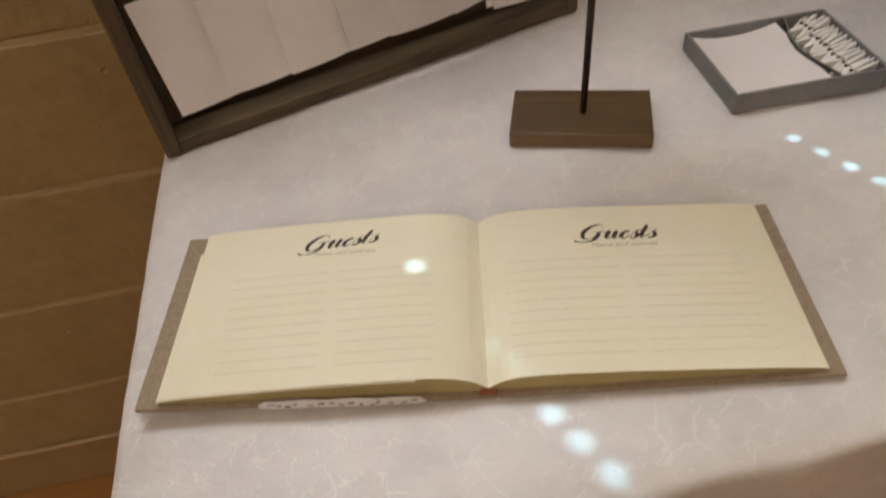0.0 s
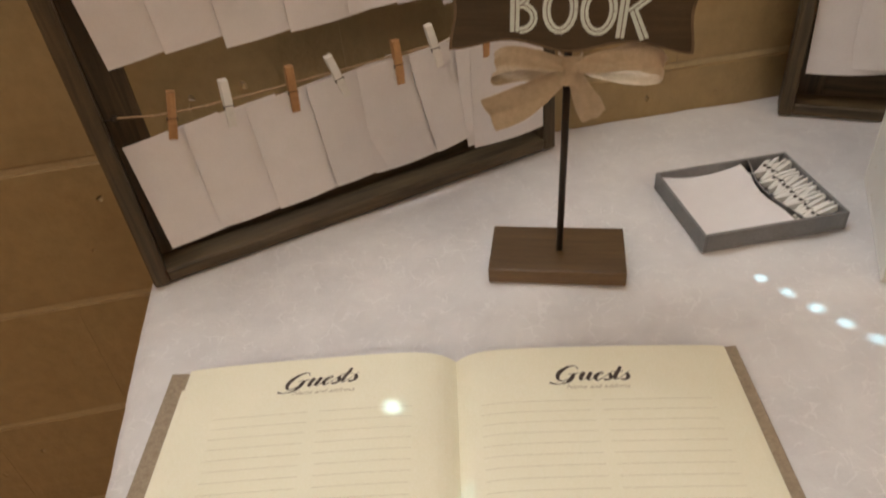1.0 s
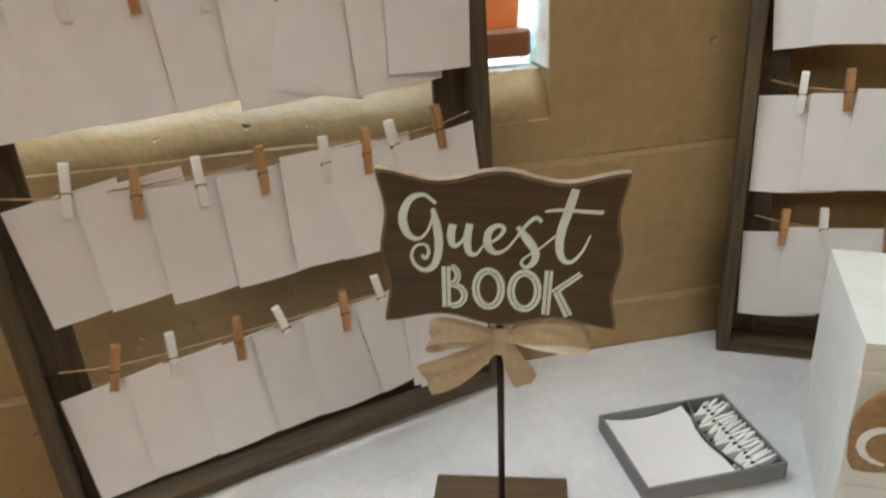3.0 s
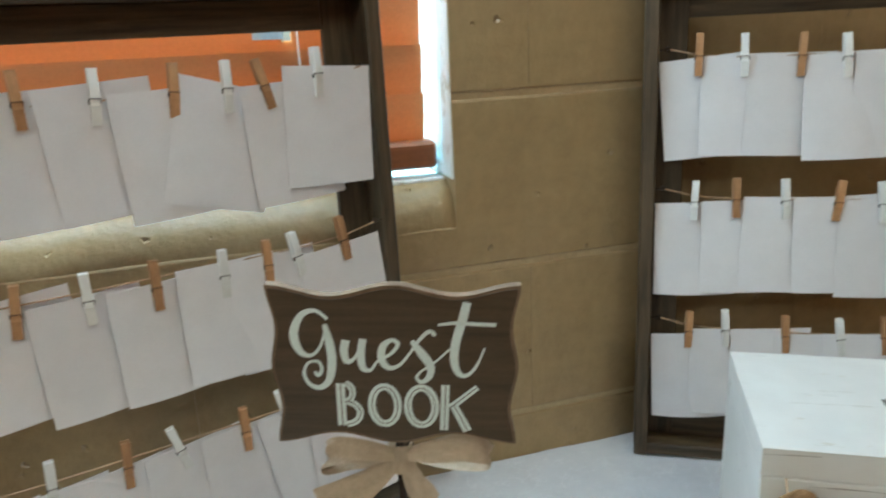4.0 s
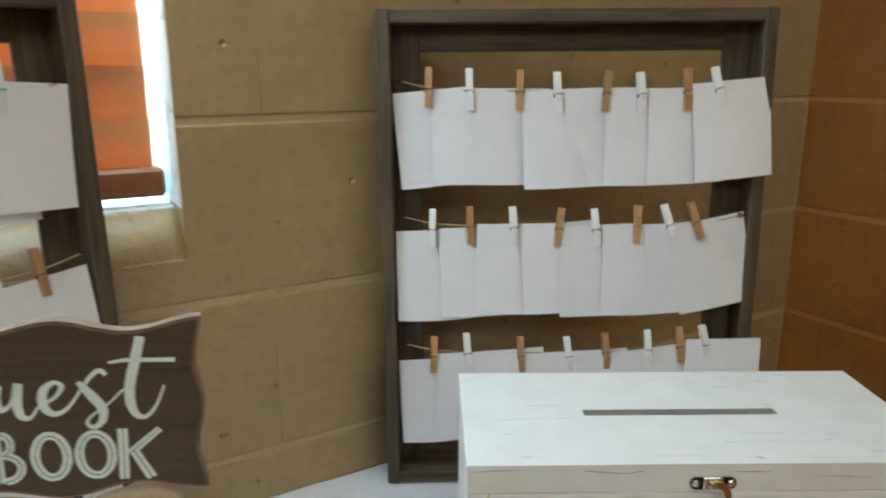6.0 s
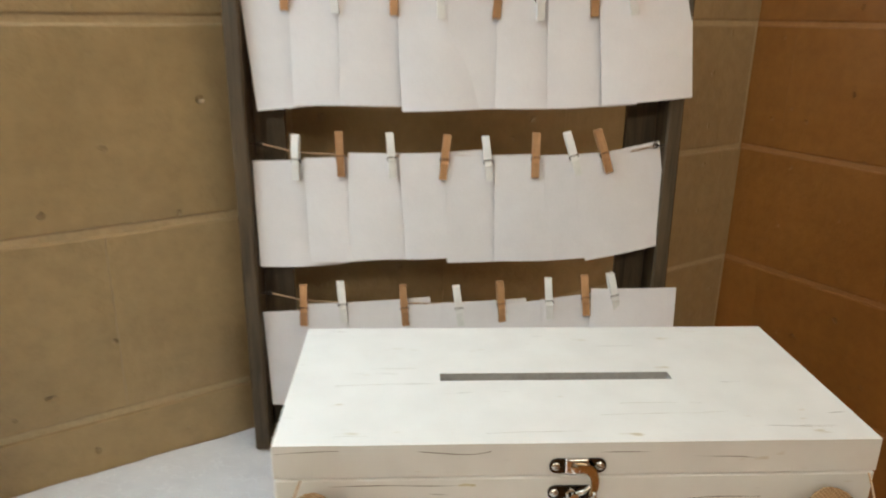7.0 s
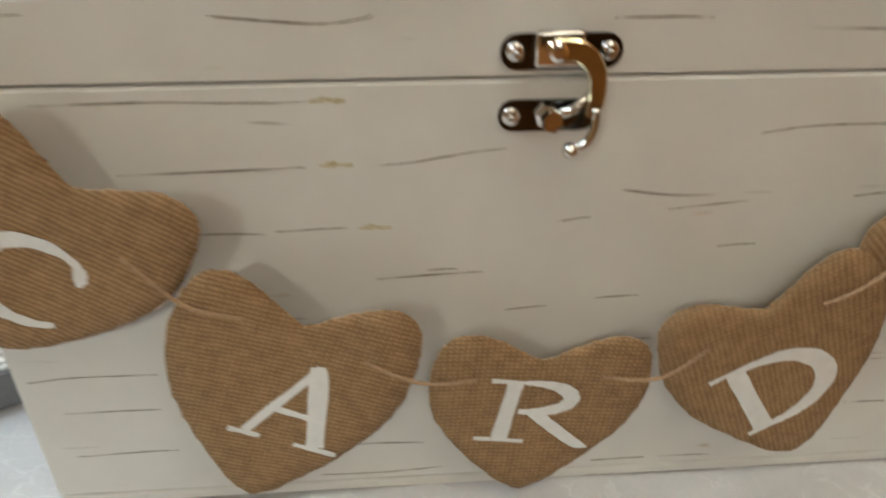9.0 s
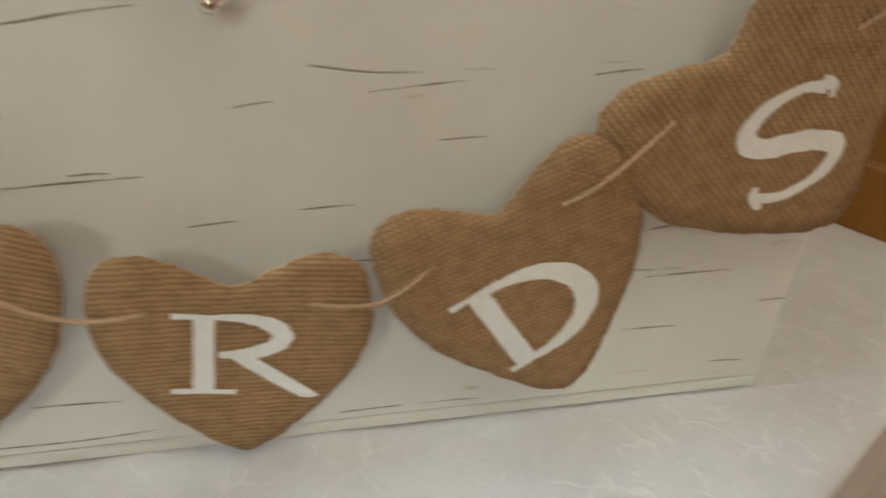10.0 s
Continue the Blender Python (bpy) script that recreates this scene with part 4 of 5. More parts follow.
tag = [(0.092, 0.0005), (0.112, 0.0001), (0.134, 0.0007), (0.158, 0.0002), (0.182, 0.0009), (0.203, 0.0004), (0.210, 0.0030), (0.206, 0.0085), (0.190, 0.0098), (0.176, 0.0082), (0.160, 0.0101), (0.141, 0.0090), (0.124, 0.0104), (0.108, 0.0088), (0.096, 0.0093), (0.090, 0.0048)]
part("torn_label", prism([(x, z + lift(x)) for x, z in tag], -0.0012, -0.0006, sticker), CARD_M, book, "torn white paper label stuck along the cover edge")
rng = random.Random(23)
for i in range(15):
    x, w = 0.096 + i * 0.0073 + rng.uniform(-0.002, 0.002), rng.uniform(0.002, 0.006)
    z = rng.uniform(0.0012, 0.0060) + lift(x)
    part("label_bar", slab(x, x + w, -0.0016, -0.0012, z, z + rng.uniform(0.0008, 0.0028)), COVER_M, book)

# ---- guest book sign on its stand ----
sign = thing("guest_book_sign", pose(0.221, 0.7135, TABLE + 0.001, 0, 0, -18.6), "dark wooden sign reading guest BOOK on a stand with bow", "sign")
part("base", slab(-0.0675, 0.0675, -0.0365, 0.0365, 0, 0.0165, 0.0012, segments=2), STAND_M, sign)
part("base_edge", slab(-0.0668, 0.0668, -0.0372, -0.0364, 0.0008, 0.0157), STAND_EDGE, sign, "lighter brown front edge of the base")
INTO = sign.matrix_world.inverted()
part("rod", tube([INTO @ Vector(c) for c in ((0.2225, 0.712, TABLE + 0.014), (0.2208, 0.700, 0.87), (0.2188, 0.6885, 1.0))], 0.0033, 14), METAL_DARK, sign, "thin dark metal rod", smooth=True)
board_rot = INTO @ pose(0.2154, 0.6710, 1.0470, 0, 0, -18.8) @ pose(0, 0, 0, 4.0, 2.3, 0)
SW, SH = 0.1895, 0.1370


def board_outline(grow=0.0, n=28):
    out = []
    for k in range(n):
        x = -SW / 2 + SW * k / n
        out.append((x * (1 + 2 * grow / SW), SH / 2 - 0.0045 + 0.0045 * math.cos(4 * math.pi * x / SW) + grow))
    for k in range(n):
        z = SH / 2 - SH * k / n
        out.append((SW / 2 - 0.0025 + 0.0025 * math.cos(4 * math.pi * z / SH) + grow, z * (1 + 2 * grow / SH)))
    for k in range(n):
        x = SW / 2 - SW * k / n
        out.append((x * (1 + 2 * grow / SW), -SH / 2 + 0.0045 - 0.0045 * math.cos(4 * math.pi * x / SW) - grow))
    for k in range(n):
        z = -SH / 2 + SH * k / n
        out.append((-SW / 2 + 0.0025 - 0.0025 * math.cos(4 * math.pi * z / SH) - grow, z * (1 + 2 * grow / SH)))
    return [(x * 1.0, z) for x, z in out]


board = part("board", prism(board_outline(-0.0026), -0.0012, 0.002), SIGN_M, sign)
edge = part("board_edge", prism(board_outline(0.0), 0.0, 0.0075), SIGN_EDGE, sign, "worn pale routed edge of the board")
PX = 0.000221


def px(x, y, w):
    return ((x - 511) * PX * 0.975 + 0.0004, (376 - y) * PX * 1.12 + 0.0024, w * PX * 1.06)


GUEST = {
    "letter_g": [[(282, 218, 10), (240, 190, 13), (190, 207, 22), (160, 268, 29), (175, 325, 25), (212, 343, 13), (248, 315, 10), (272, 258, 10)],
                 [(270, 235, 14), (284, 300, 28), (288, 370, 28), (272, 432, 24), (236, 456, 18), (200, 440, 13), (186, 402, 11), (205, 368, 10), (240, 364, 10), (250, 392, 12), (236, 412, 13), (224, 398, 10)]],
    "letter_u": [[(342, 288, 26), (333, 325, 27), (342, 362, 20), (368, 352, 11), (392, 310, 8)], [(402, 284, 24), (392, 340, 27), (398, 384, 22), (424, 392, 12), (448, 362, 8)]],
    "letter_e": [[(448, 362, 8), (498, 335, 11), (524, 302, 15), (502, 288, 14), (470, 312, 24), (466, 358, 26), (492, 384, 18), (530, 372, 11), (566, 332, 8)]],
    "letter_s": [[(566, 332, 8), (604, 282, 12), (636, 258, 14), (656, 272, 12)], [(572, 290, 14), (606, 332, 28), (636, 374, 28), (634, 412, 22), (606, 434, 14), (588, 418, 11), (604, 396, 8), (650, 366, 7), (706, 318, 7)]],
    "letter_t": [[(766, 160, 26), (748, 225, 29), (726, 300, 29), (722, 362, 27), (738, 402, 20), (768, 408, 13), (802, 372, 9), (828, 312, 6)], [(666, 236, 8), (720, 230, 12), (800, 233, 13), (866, 235, 14)]],
}
for name, strokes in GUEST.items():
    bm = bmesh.new()
    for pts in strokes:
        stroke(bm, [px(*p) for p in pts], -0.0018, rough=0.00004)
    part(name, bm, SIGN_WHITE, board)


def ring_pts(cx, cy, rx, ry, a0=0.0, a1=2 * math.pi, n=18, w=26):
    return [(cx + rx * math.cos(a0 + (a1 - a0) * k / n), cy - ry * math.sin(a0 + (a1 - a0) * k / n), w) for k in range(n + 1)]


BOOK_LETTERS = [
    ("letter_b", [[(312, 452, 30), (312, 592, 30)], ring_pts(326, 482, 30, 30, 1.45, -1.5, 8, 22), ring_pts(328, 550, 52, 38, 1.5, -1.55, 8, 24)]),
    ("letter_o", [ring_pts(470, 524, 48, 62)]),
    ("letter_o", [ring_pts(603, 527, 50, 62)]),
    ("letter_k", [[(690, 455, 28), (684, 606, 28)], [(708, 530, 24), (805, 462, 20)], [(718, 520, 26), (770, 608, 30)]]),
]
for name, strokes in BOOK_LETTERS:
    bm, inner = bmesh.new(), bmesh.new()
    for pts in strokes:
        pts = [(p[0], 522 + (p[1] - 527) * 1.1, p[2]) for p in pts]
        stroke(bm, [px(*p) for p in pts], -0.0018, rough=0.00003, straight=True)
        n = len(pts)
        for off in (-0.04,):
            line = []
            for i, p in enumerate(pts):
                d = np.array(pts[min(i + 1, n - 1)][:2]) - np.array(pts[max(i - 1, 0)][:2])
                d = d / np.linalg.norm(d)
                line.append(px(p[0] - d[1] * p[2] * off, p[1] + d[0] * p[2] * off, p[2] * 0.11))
            stroke(inner, line, -0.00195, 0.0001, straight=True)
    glyph = part(name, bm, SIGN_WHITE, board)
    part("inline", inner, SIGN_M, glyph)
for ob in (board, edge):
    ob.matrix_local = board_rot


def ribbon_bm(path, widths, up=(0, 0, 1)):
    """A cloth band along a path, its breadth along up, softly cupped."""
    bm = bmesh.new()
    pts = smooth_line([(*p, w) for p, w in zip(path, widths)], 6)
    rows = []
    u = Vector(up)
    for i, q in enumerate(pts):
        p = Vector(q[:3])
        way = Vector(pts[min(i + 1, len(pts) - 1)][:3]) - Vector(pts[max(i - 1, 0)][:3])
        side = way.normalized().cross(u)
        rows.append([bm.verts.new(p + u * q[3] * s + side * (0.0035 * (1 - 4 * s * s) + 0.0022 * math.sin(11 * s + i * 0.22 + 3 * q[0] * 40) * (0.4 + 8 * abs(q[0])) + 0.0012 * noise.noise((q[0] * 90, s * 5, q[2] * 90)))) for s in (-0.5, -0.38, -0.25, -0.12, 0.0, 0.12, 0.25, 0.38, 0.5)])
    for a, b in zip(rows, rows[1:]):
        for k in range(8):
            bm.faces.new((a[k], a[k + 1], b[k + 1], b[k]))
    return bm


bow = part("bow_knot", ribbon_bm([(0.0085, 0.008, 0), (0.0105, -0.002, 0), (0.006, -0.0105, 0.001), (-0.006, -0.0105, 0.001), (-0.0105, -0.002, 0), (-0.0085, 0.008, 0)], [0.022, 0.023, 0.025, 0.025, 0.023, 0.022]), RIBBON, sign, "pale burlap ribbon bow tied round the rod", smooth=True)
bow.matrix_local = INTO @ pose(0.2195, 0.6840, 0.9625, 0, 0, -16)
loops = [("bow_loop", [(-0.005, -0.007, 0.004), (-0.026, -0.013, 0.012), (-0.048, -0.014, 0.015), (-0.062, -0.008, 0.009), (-0.060, -0.001, -0.001), (-0.038, 0.004, -0.003), (-0.018, 0.004, -0.002), (-0.004, 0.002, 0)], [0.011, 0.019, 0.024, 0.025, 0.025, 0.022, 0.016, 0.011], (0.0, 0.82, 0.57)),
         ("bow_loop", [(0.005, -0.007, 0.003), (0.026, -0.013, 0.010), (0.050, -0.014, 0.013), (0.067, -0.008, 0.007), (0.066, -0.001, -0.003), (0.042, 0.004, -0.007), (0.020, 0.004, -0.005), (0.004, 0.002, 0)], [0.011, 0.020, 0.025, 0.027, 0.027, 0.024, 0.017, 0.011], (0.0, 0.80, 0.60)),
         ("bow_tail", [(-0.004, -0.004, -0.004), (-0.024, -0.012, -0.014), (-0.044, -0.015, -0.025), (-0.068, -0.013, -0.036)], [0.012, 0.022, 0.029, 0.030], (-0.42, 0.1, 0.9)),
         ("bow_tail", [(0.003, -0.003, -0.006), (0.009, -0.011, -0.018), (0.014, -0.012, -0.028), (0.019, -0.009, -0.040)], [0.012, 0.018, 0.022, 0.022], (0.9, 0.1, 0.42))]
for name, path, widths, up in loops:
    part(name, ribbon_bm(path, widths, Vector(up).normalized()), RIBBON, bow, smooth=True)

# ---- grey tray with blank cards and spare pins ----
tray = thing("tray", pose(0.3655, 0.6840, TABLE + 0.001, 0, 0, -1.2), "slate grey cardboard tray of blank cards and spare clothespins", "tray")
TW, TD, TH, TT = 0.1560, 0.1250, 0.0215, 0.0032
part("bottom", slab(TT, TW - TT, TT, TD - TT, 0, 0.003), TRAY_M, tray)
for x0, x1, y0, y1 in ((0, TT, 0, TD), (TW - TT, TW, 0, TD), (TT, TW - TT, 0, TT), (TT, TW - TT, TD - TT, TD)):
    part("side_wall", slab(x0, x1, y0, y1, 0, TH, 0.0006), TRAY_M, tray)
bm = bmesh.new()
prev = None
for k in range(13):
    s = k / 12
    x, y = 0.1080 - 0.013 * math.sin(math.pi * s) ** 1.3, TT + (TD - 2 * TT) * s
    cur = [bm.verts.new(c) for c in ((x + 0.009, y, 0.003), (x + 0.0108, y, 0.003), (x + 0.0018, y, TH - 0.001), (x, y, TH - 0.001))]
    if prev:
        for q in range(4):
            bm.faces.new((prev[q], prev[(q + 1) % 4], cur[(q + 1) % 4], cur[q]))
    prev = cur
part("divider", bm, TRAY_M, tray, "bowed grey divider")
rng = random.Random(5)
for k in range(7):
    bm = bmesh.new()
    n = 10
    up = []
    for i in range(n + 1):
        x = 0.0055 + 0.0955 * i / n
        z = 0.0035 + k * 0.0011 + 0.0075 * (2 * i / n - 1) ** 2 * (0.4 + k * 0.1)
        up.append([bm.verts.new((min(x, 0.1065 - 0.0125 * math.sin(math.pi * y / TD) ** 1.3), y, z)) for y in (0.0055, 0.025, 0.045, 0.0625, 0.08, 0.1, TD - 0.006)])
    for a, b in zip(up, up[1:]):
        for q in range(6):
            bm.faces.new((a[q], b[q], b[q + 1], a[q + 1]))
    ob = part("blank_card", bm, CARD_M, smooth=True)
    ob.matrix_world = tray.matrix_world @ pose(rng.uniform(-0.0008, 0.0008), rng.uniform(-0.0015, 0.0008), 0, 0, 0, rng.uniform(-0.5, 0.5))
    tagged(ob, "blank white card stacked in the grey tray", "card", "cards in the tray")
spare = make_pin(PIN_WHITE, "small white painted clothespin lying in the grey tray", "spare clothespins in the tray")
for k in range(13):
    m = tray.matrix_world @ pose(0.1235 + rng.uniform(-0.0015, 0.002), 0.0130 + k * 0.0083, 0.0105 + rng.uniform(0, 0.003), 0, 0, 17 + rng.uniform(-7, 7)) @ pose(0, 0, 0, rng.uniform(-10, 10), 84 + rng.uniform(-5, 4), 0)
    if k == 0:
        spare.matrix_world = m
    else:
        copy_thing(spare, m)

# ---- white card box ----
BOX = pose(0.502, 0.5985, TABLE + 0.0005, 0, 0, -30.5)
box = thing("card_box", BOX, "white rubbed wooden card box with slotted lid and nickel latch", "box")
XW, XD, XB, XH = 0.4215, 0.188, 0.1918, 0.2182
wall_t = 0.010
for name, x0, x1, y0, y1 in (("front_panel", 0, XW, 0, wall_t), ("back_panel", 0, XW, XD - wall_t, XD), ("side_panel", 0.0006, wall_t, wall_t + 0.0002, XD - wall_t - 0.0002), ("side_panel", XW - wall_t, XW - 0.0006, wall_t + 0.0002, XD - wall_t - 0.0002)):
    ob = part(name, slab(x0, x1, y0, y1, 0.0064, XB - 0.0005, 0.0011), BOX_M, box)
    if name == "front_panel":
        front_panel = ob
part("bottom_panel", slab(0.0003, XW - 0.0003, 0.0003, XD - 0.0003, 0, 0.0058, 0.0008), BOX_M, box)
lid = bmesh.new()
SL0, SL1, SY0, SY1 = 0.1170, 0.3035, 0.0880, 0.1000
for x0, x1, y0, y1 in ((0, XW, 0, SY0), (0, XW, SY1, XD), (0, SL0, SY0, SY1), (SL1, XW, SY0, SY1)):
    slab(x0, x1, y0, y1, XB + 0.012, XH, bm=lid)
for x0, x1, y0, y1 in ((0, XW, 0, wall_t), (0, XW, XD - wall_t, XD), (0, wall_t, wall_t, XD - wall_t), (XW - wall_t, XW, wall_t, XD - wall_t)):
    slab(x0, x1, y0, y1, XB + 0.0008, XB + 0.012, bm=lid)
bmesh.ops.remove_doubles(lid, verts=lid.verts[:], dist=0.0001)
bmesh.ops.recalc_face_normals(lid, faces=lid.faces[:])
# the slot's side faces take a greyer colour than the lid
for f in lid.faces:
    c = f.calc_center_median()
    if abs(f.normal.z) < 0.5 and SL0 - 0.001 < c.x < SL1 + 0.001 and SY0 - 0.001 < c.y < SY1 + 0.001:
        f.material_index = 1
lid_ob = part("lid", lid, LID_M, box, "white lid with a long posting slot")
lid_ob.data.materials.append(SLOT_SIDE)
# sheet added inside the box to make the slot opening look dim
part("slot_lining", slab(SL0 - 0.004, SL1 + 0.004, SY0 - 0.004, SY1 + 0.004, XB - 0.055, XB - 0.052), SLOT_M, box, "grey sheet added under the slot, its dimness put into the colour")

# lines where the paint is rubbed through, and ochre stains
LINES = [
    (front_panel, [(0.0377, 0.1856, 0.0002), (0.0762, 0.1861, 0.0005), (0.1021, 0.1853, 0.0005), (0.1261, 0.1851, 0.0002)]),
    (front_panel, [(0.0600, 0.1607, 0.0002), (0.1006, 0.1615, 0.0005), (0.1234, 0.1620, 0.0002)]),
    (front_panel, [(0.1463, 0.1618, 0.0002), (0.1601, 0.1628, 0.0005), (0.1772, 0.1655, 0.0005), (0.1933, 0.1672, 0.0002)]),
    (front_panel, [(0.0816, 0.1370, 0.0002), (0.0954, 0.1368, 0.0005), (0.1066, 0.1362, 0.0002)]),
    (front_panel, [(0.1104, 0.1370, 0.0002), (0.1243, 0.1376, 0.0005), (0.1357, 0.1378, 0.0002)]),
    (front_panel, [(0.1949, 0.0985, 0.0002), (0.2042, 0.0994, 0.0005), (0.2119, 0.0998, 0.0002)]),
    (front_panel, [(0.2295, 0.1024, 0.0002), (0.2397, 0.1030, 0.0005), (0.2480, 0.1032, 0.0002)]),
    (front_panel, [(0.2818, 0.1702, 0.0002), (0.2987, 0.1724, 0.0005), (0.3181, 0.1728, 0.0005), (0.3419, 0.1724, 0.0002)]),
    (front_panel, [(0.0053, 0.0719, 0.0002), (0.0234, 0.0737, 0.0005), (0.0560, 0.0735, 0.0002)]),
    (front_panel, [(0.0151, 0.0548, 0.0002), (0.0368, 0.0551, 0.0005), (0.0545, 0.0550, 0.0002)]),
    (front_panel, [(0.0137, 0.0300, 0.0002), (0.0425, 0.0312, 0.0005), (0.0569, 0.0312, 0.0002)]),
    (front_panel, [(0.1644, 0.1183, 0.0002), (0.1707, 0.1187, 0.0005), (0.1758, 0.1186, 0.0002)]),
    (front_panel, [(0.2753, 0.1245, 0.0002), (0.2836, 0.1250, 0.0005), (0.2904, 0.1252, 0.0002)]),
    (front_panel, [(0.1325, 0.0292, 0.0002), (0.1487, 0.0289, 0.0005), (0.1620, 0.0282, 0.0002)]),
    (front_panel, [(0.1163, 0.0111, 0.0002), (0.1450, 0.0108, 0.0005), (0.1710, 0.0123, 0.0002)]),
    (front_panel, [(0.2130, 0.1375, 0.0002), (0.2196, 0.1386, 0.0005), (0.2250, 0.1392, 0.0002)]),
    (front_panel, [(0.2452, 0.0811, 0.0002), (0.2516, 0.0813, 0.0005), (0.2568, 0.0810, 0.0002)]),
    (front_panel, [(0.3562, 0.0645, 0.0002), (0.3755, 0.0649, 0.0005), (0.3913, 0.0649, 0.0002)]),
    (front_panel, [(0.3514, 0.0395, 0.0002), (0.3641, 0.0395, 0.0005), (0.3745, 0.0392, 0.0002)]),
    (front_panel, [(0.3521, 0.0854, 0.0002), (0.3622, 0.0869, 0.0005), (0.3704, 0.0881, 0.0002)]),
    (front_panel, [(0.3934, 0.0178, 0.0002), (0.4023, 0.0175, 0.0005), (0.4095, 0.0167, 0.0002)]),
    (front_panel, [(0.2711, 0.0113, 0.0002), (0.2845, 0.0113, 0.0005), (0.2954, 0.0108, 0.0002)]),
    (front_panel, [(0.2385, 0.0109, 0.0002), (0.2526, 0.0114, 0.0005), (0.2642, 0.0114, 0.0002)]),
    (front_panel, [(0.2537, 0.1411, 0.0002), (0.2703, 0.1427, 0.0005), (0.2838, 0.1438, 0.0002)]),
    (front_panel, [(0.3236, 0.1442, 0.0002), (0.3328, 0.1452, 0.0005), (0.3403, 0.1457, 0.0002)]),
    (front_panel, [(0.1449, 0.1151, 0.0002), (0.1652, 0.1162, 0.0005), (0.1860, 0.1170, 0.0002)]),
    (lid_ob, [(0.0020, 0.2122, 0.0002), (0.0265, 0.2135, 0.0005), (0.0447, 0.2140, 0.0002)]),
    (lid_ob, [(0.0975, 0.2130, 0.0002), (0.1120, 0.2115, 0.0005), (0.1328, 0.2100, 0.0005), (0.1454, 0.2115, 0.0005), (0.1486, 0.2126, 0.0002)]),
    (lid_ob, [(0.2246, 0.2106, 0.0002), (0.2427, 0.2107, 0.0005), (0.2575, 0.2104, 0.0002)]),
]
random.seed(71)
for owner, pts in LINES:
    part("rubbed_line", stroke(bmesh.new(), pts, -0.00012, 0.00008, rough=0.00012), WORN, owner)
for x0, x1, y0, y1 in ((0.146, 0.214, 0.0125, 0.0142), (0.312, 0.329, 0.0377, 0.0382), (0.040, 0.064, 0.0103, 0.0108), (0.232, 0.321, 0.0352, 0.0364), (0.251, 0.294, 0.0509, 0.0516),
                       (0.371, 0.396, 0.0161, 0.0165), (0.034, 0.118, 0.0808, 0.0840), (0.062, 0.098, 0.1085, 0.1092)):
    part("rubbed_line", stroke(bmesh.new(), [(x0, y0, 0.0001), (0.6 * x0 + 0.4 * x1, 0.5 * (y0 + y1) + 0.0005, 0.0003), (x1, y1, 0.0001)], -0.00012, 0.00008, rough=0.00012), WORN_PALE, lid_ob).matrix_local = pose(0, 0, XH, -90)
for x, z in ((0.1325, 0.1855), (0.1337, 0.1626), (0.1458, 0.1376)):
    part("ochre_stain", stroke(bmesh.new(), [(x - 0.0060, z - 0.0003, 0.0004), (x - 0.0035, z, 0.0016), (x - 0.001, z + 0.0003, 0.0024), (x + 0.0015, z, 0.0012), (x + 0.0035, z - 0.0002, 0.0020), (x + 0.0058, z, 0.0005)], -0.00015, 0.00008, rough=0.0005), OCHRE, front_panel)

# latch: two plates, swing hook, post and screws
latch = part("latch_plate", slab(0.1885, 0.2312, -0.0016, -0.0002, XB + 0.0035, XB + 0.0148, 0.0006), PLATE_M, box, "polished nickel swing latch")


def pill(x0, x1, z0, z1, y0, y1, n=8):
    r = (z1 - z0) / 2
    zc = (z0 + z1) / 2
    out = [(x0 + r + r * math.cos(a), zc + r * math.sin(a)) for a in (math.pi / 2 + math.pi * k / n for k in range(n + 1))]
    out += [(x1 - r + r * math.cos(a), zc + r * math.sin(a)) for a in (-math.pi / 2 + math.pi * k / n for k in range(n + 1))]
    return prism(out, y0, y1)


latch.data.clear_geometry()
tmp = pill(0.1885, 0.2312, XB + 0.0032, XB + 0.0150, -0.0016, -0.0002)
tmp.to_mesh(latch.data)
tmp.free()
part("latch_plate", pill(0.1885, 0.2245, XB - 0.0185, XB - 0.0075, -0.0016, -0.0002), PLATE_M, box, "polished nickel lower latch plate")
part("pivot_block", slab(0.1998, 0.2172, -0.0052, -0.0014, XB + 0.0044, XB + 0.0168, 0.0016, segments=3), CHROME, box, smooth=True)
hook_line = smooth_line([(0.2071, -0.0066, XB + 0.0106), (0.2155, -0.0068, XB + 0.0102), (0.2212, -0.0068, XB + 0.0040), (0.2223, -0.0068, XB - 0.0050), (0.2208, -0.0072, XB - 0.0120)], 6)
hook = bmesh.new()
prev = None
for i, q in enumerate(hook_line):
    d = hook_line[min(i + 1, len(hook_line) - 1)] - hook_line[max(i - 1, 0)]
    d = d / np.linalg.norm(d)
    w = 0.0042 - 0.0016 * i / len(hook_line)
    nx, nz = -d[2] * w, d[0] * w
    cur = [hook.verts.new((q[0] + s * nx, q[1] + y, q[2] + s * nz)) for s, y in ((-1, 0), (-0.75, -0.0009), (0.75, -0.0009), (1, 0), (1, 0.0012), (-1, 0.0012))]
    if prev:
        for k in range(6):
            hook.faces.new((prev[k], prev[(k + 1) % 6], cur[(k + 1) % 6], cur[k]))
    else:
        hook.faces.new(cur)
    prev = cur
hook.faces.new(prev[::-1])
bmesh.ops.recalc_face_normals(hook, faces=hook.faces[:])
part("hook", hook, HOOK_M, box, "curved nickel swing hook with a golden reflection put into its colour")
part("hook_tail", tube([tuple(q) for q in smooth_line([(0.2222, -0.0080, XB - 0.0085), (0.2220, -0.0086, XB - 0.0150), (0.2198, -0.0088, XB - 0.0200), (0.2160, -0.0088, XB - 0.0226)], 4)],
                       0.0016, 12), CHROME, box, smooth=True)
ball = bmesh.new()
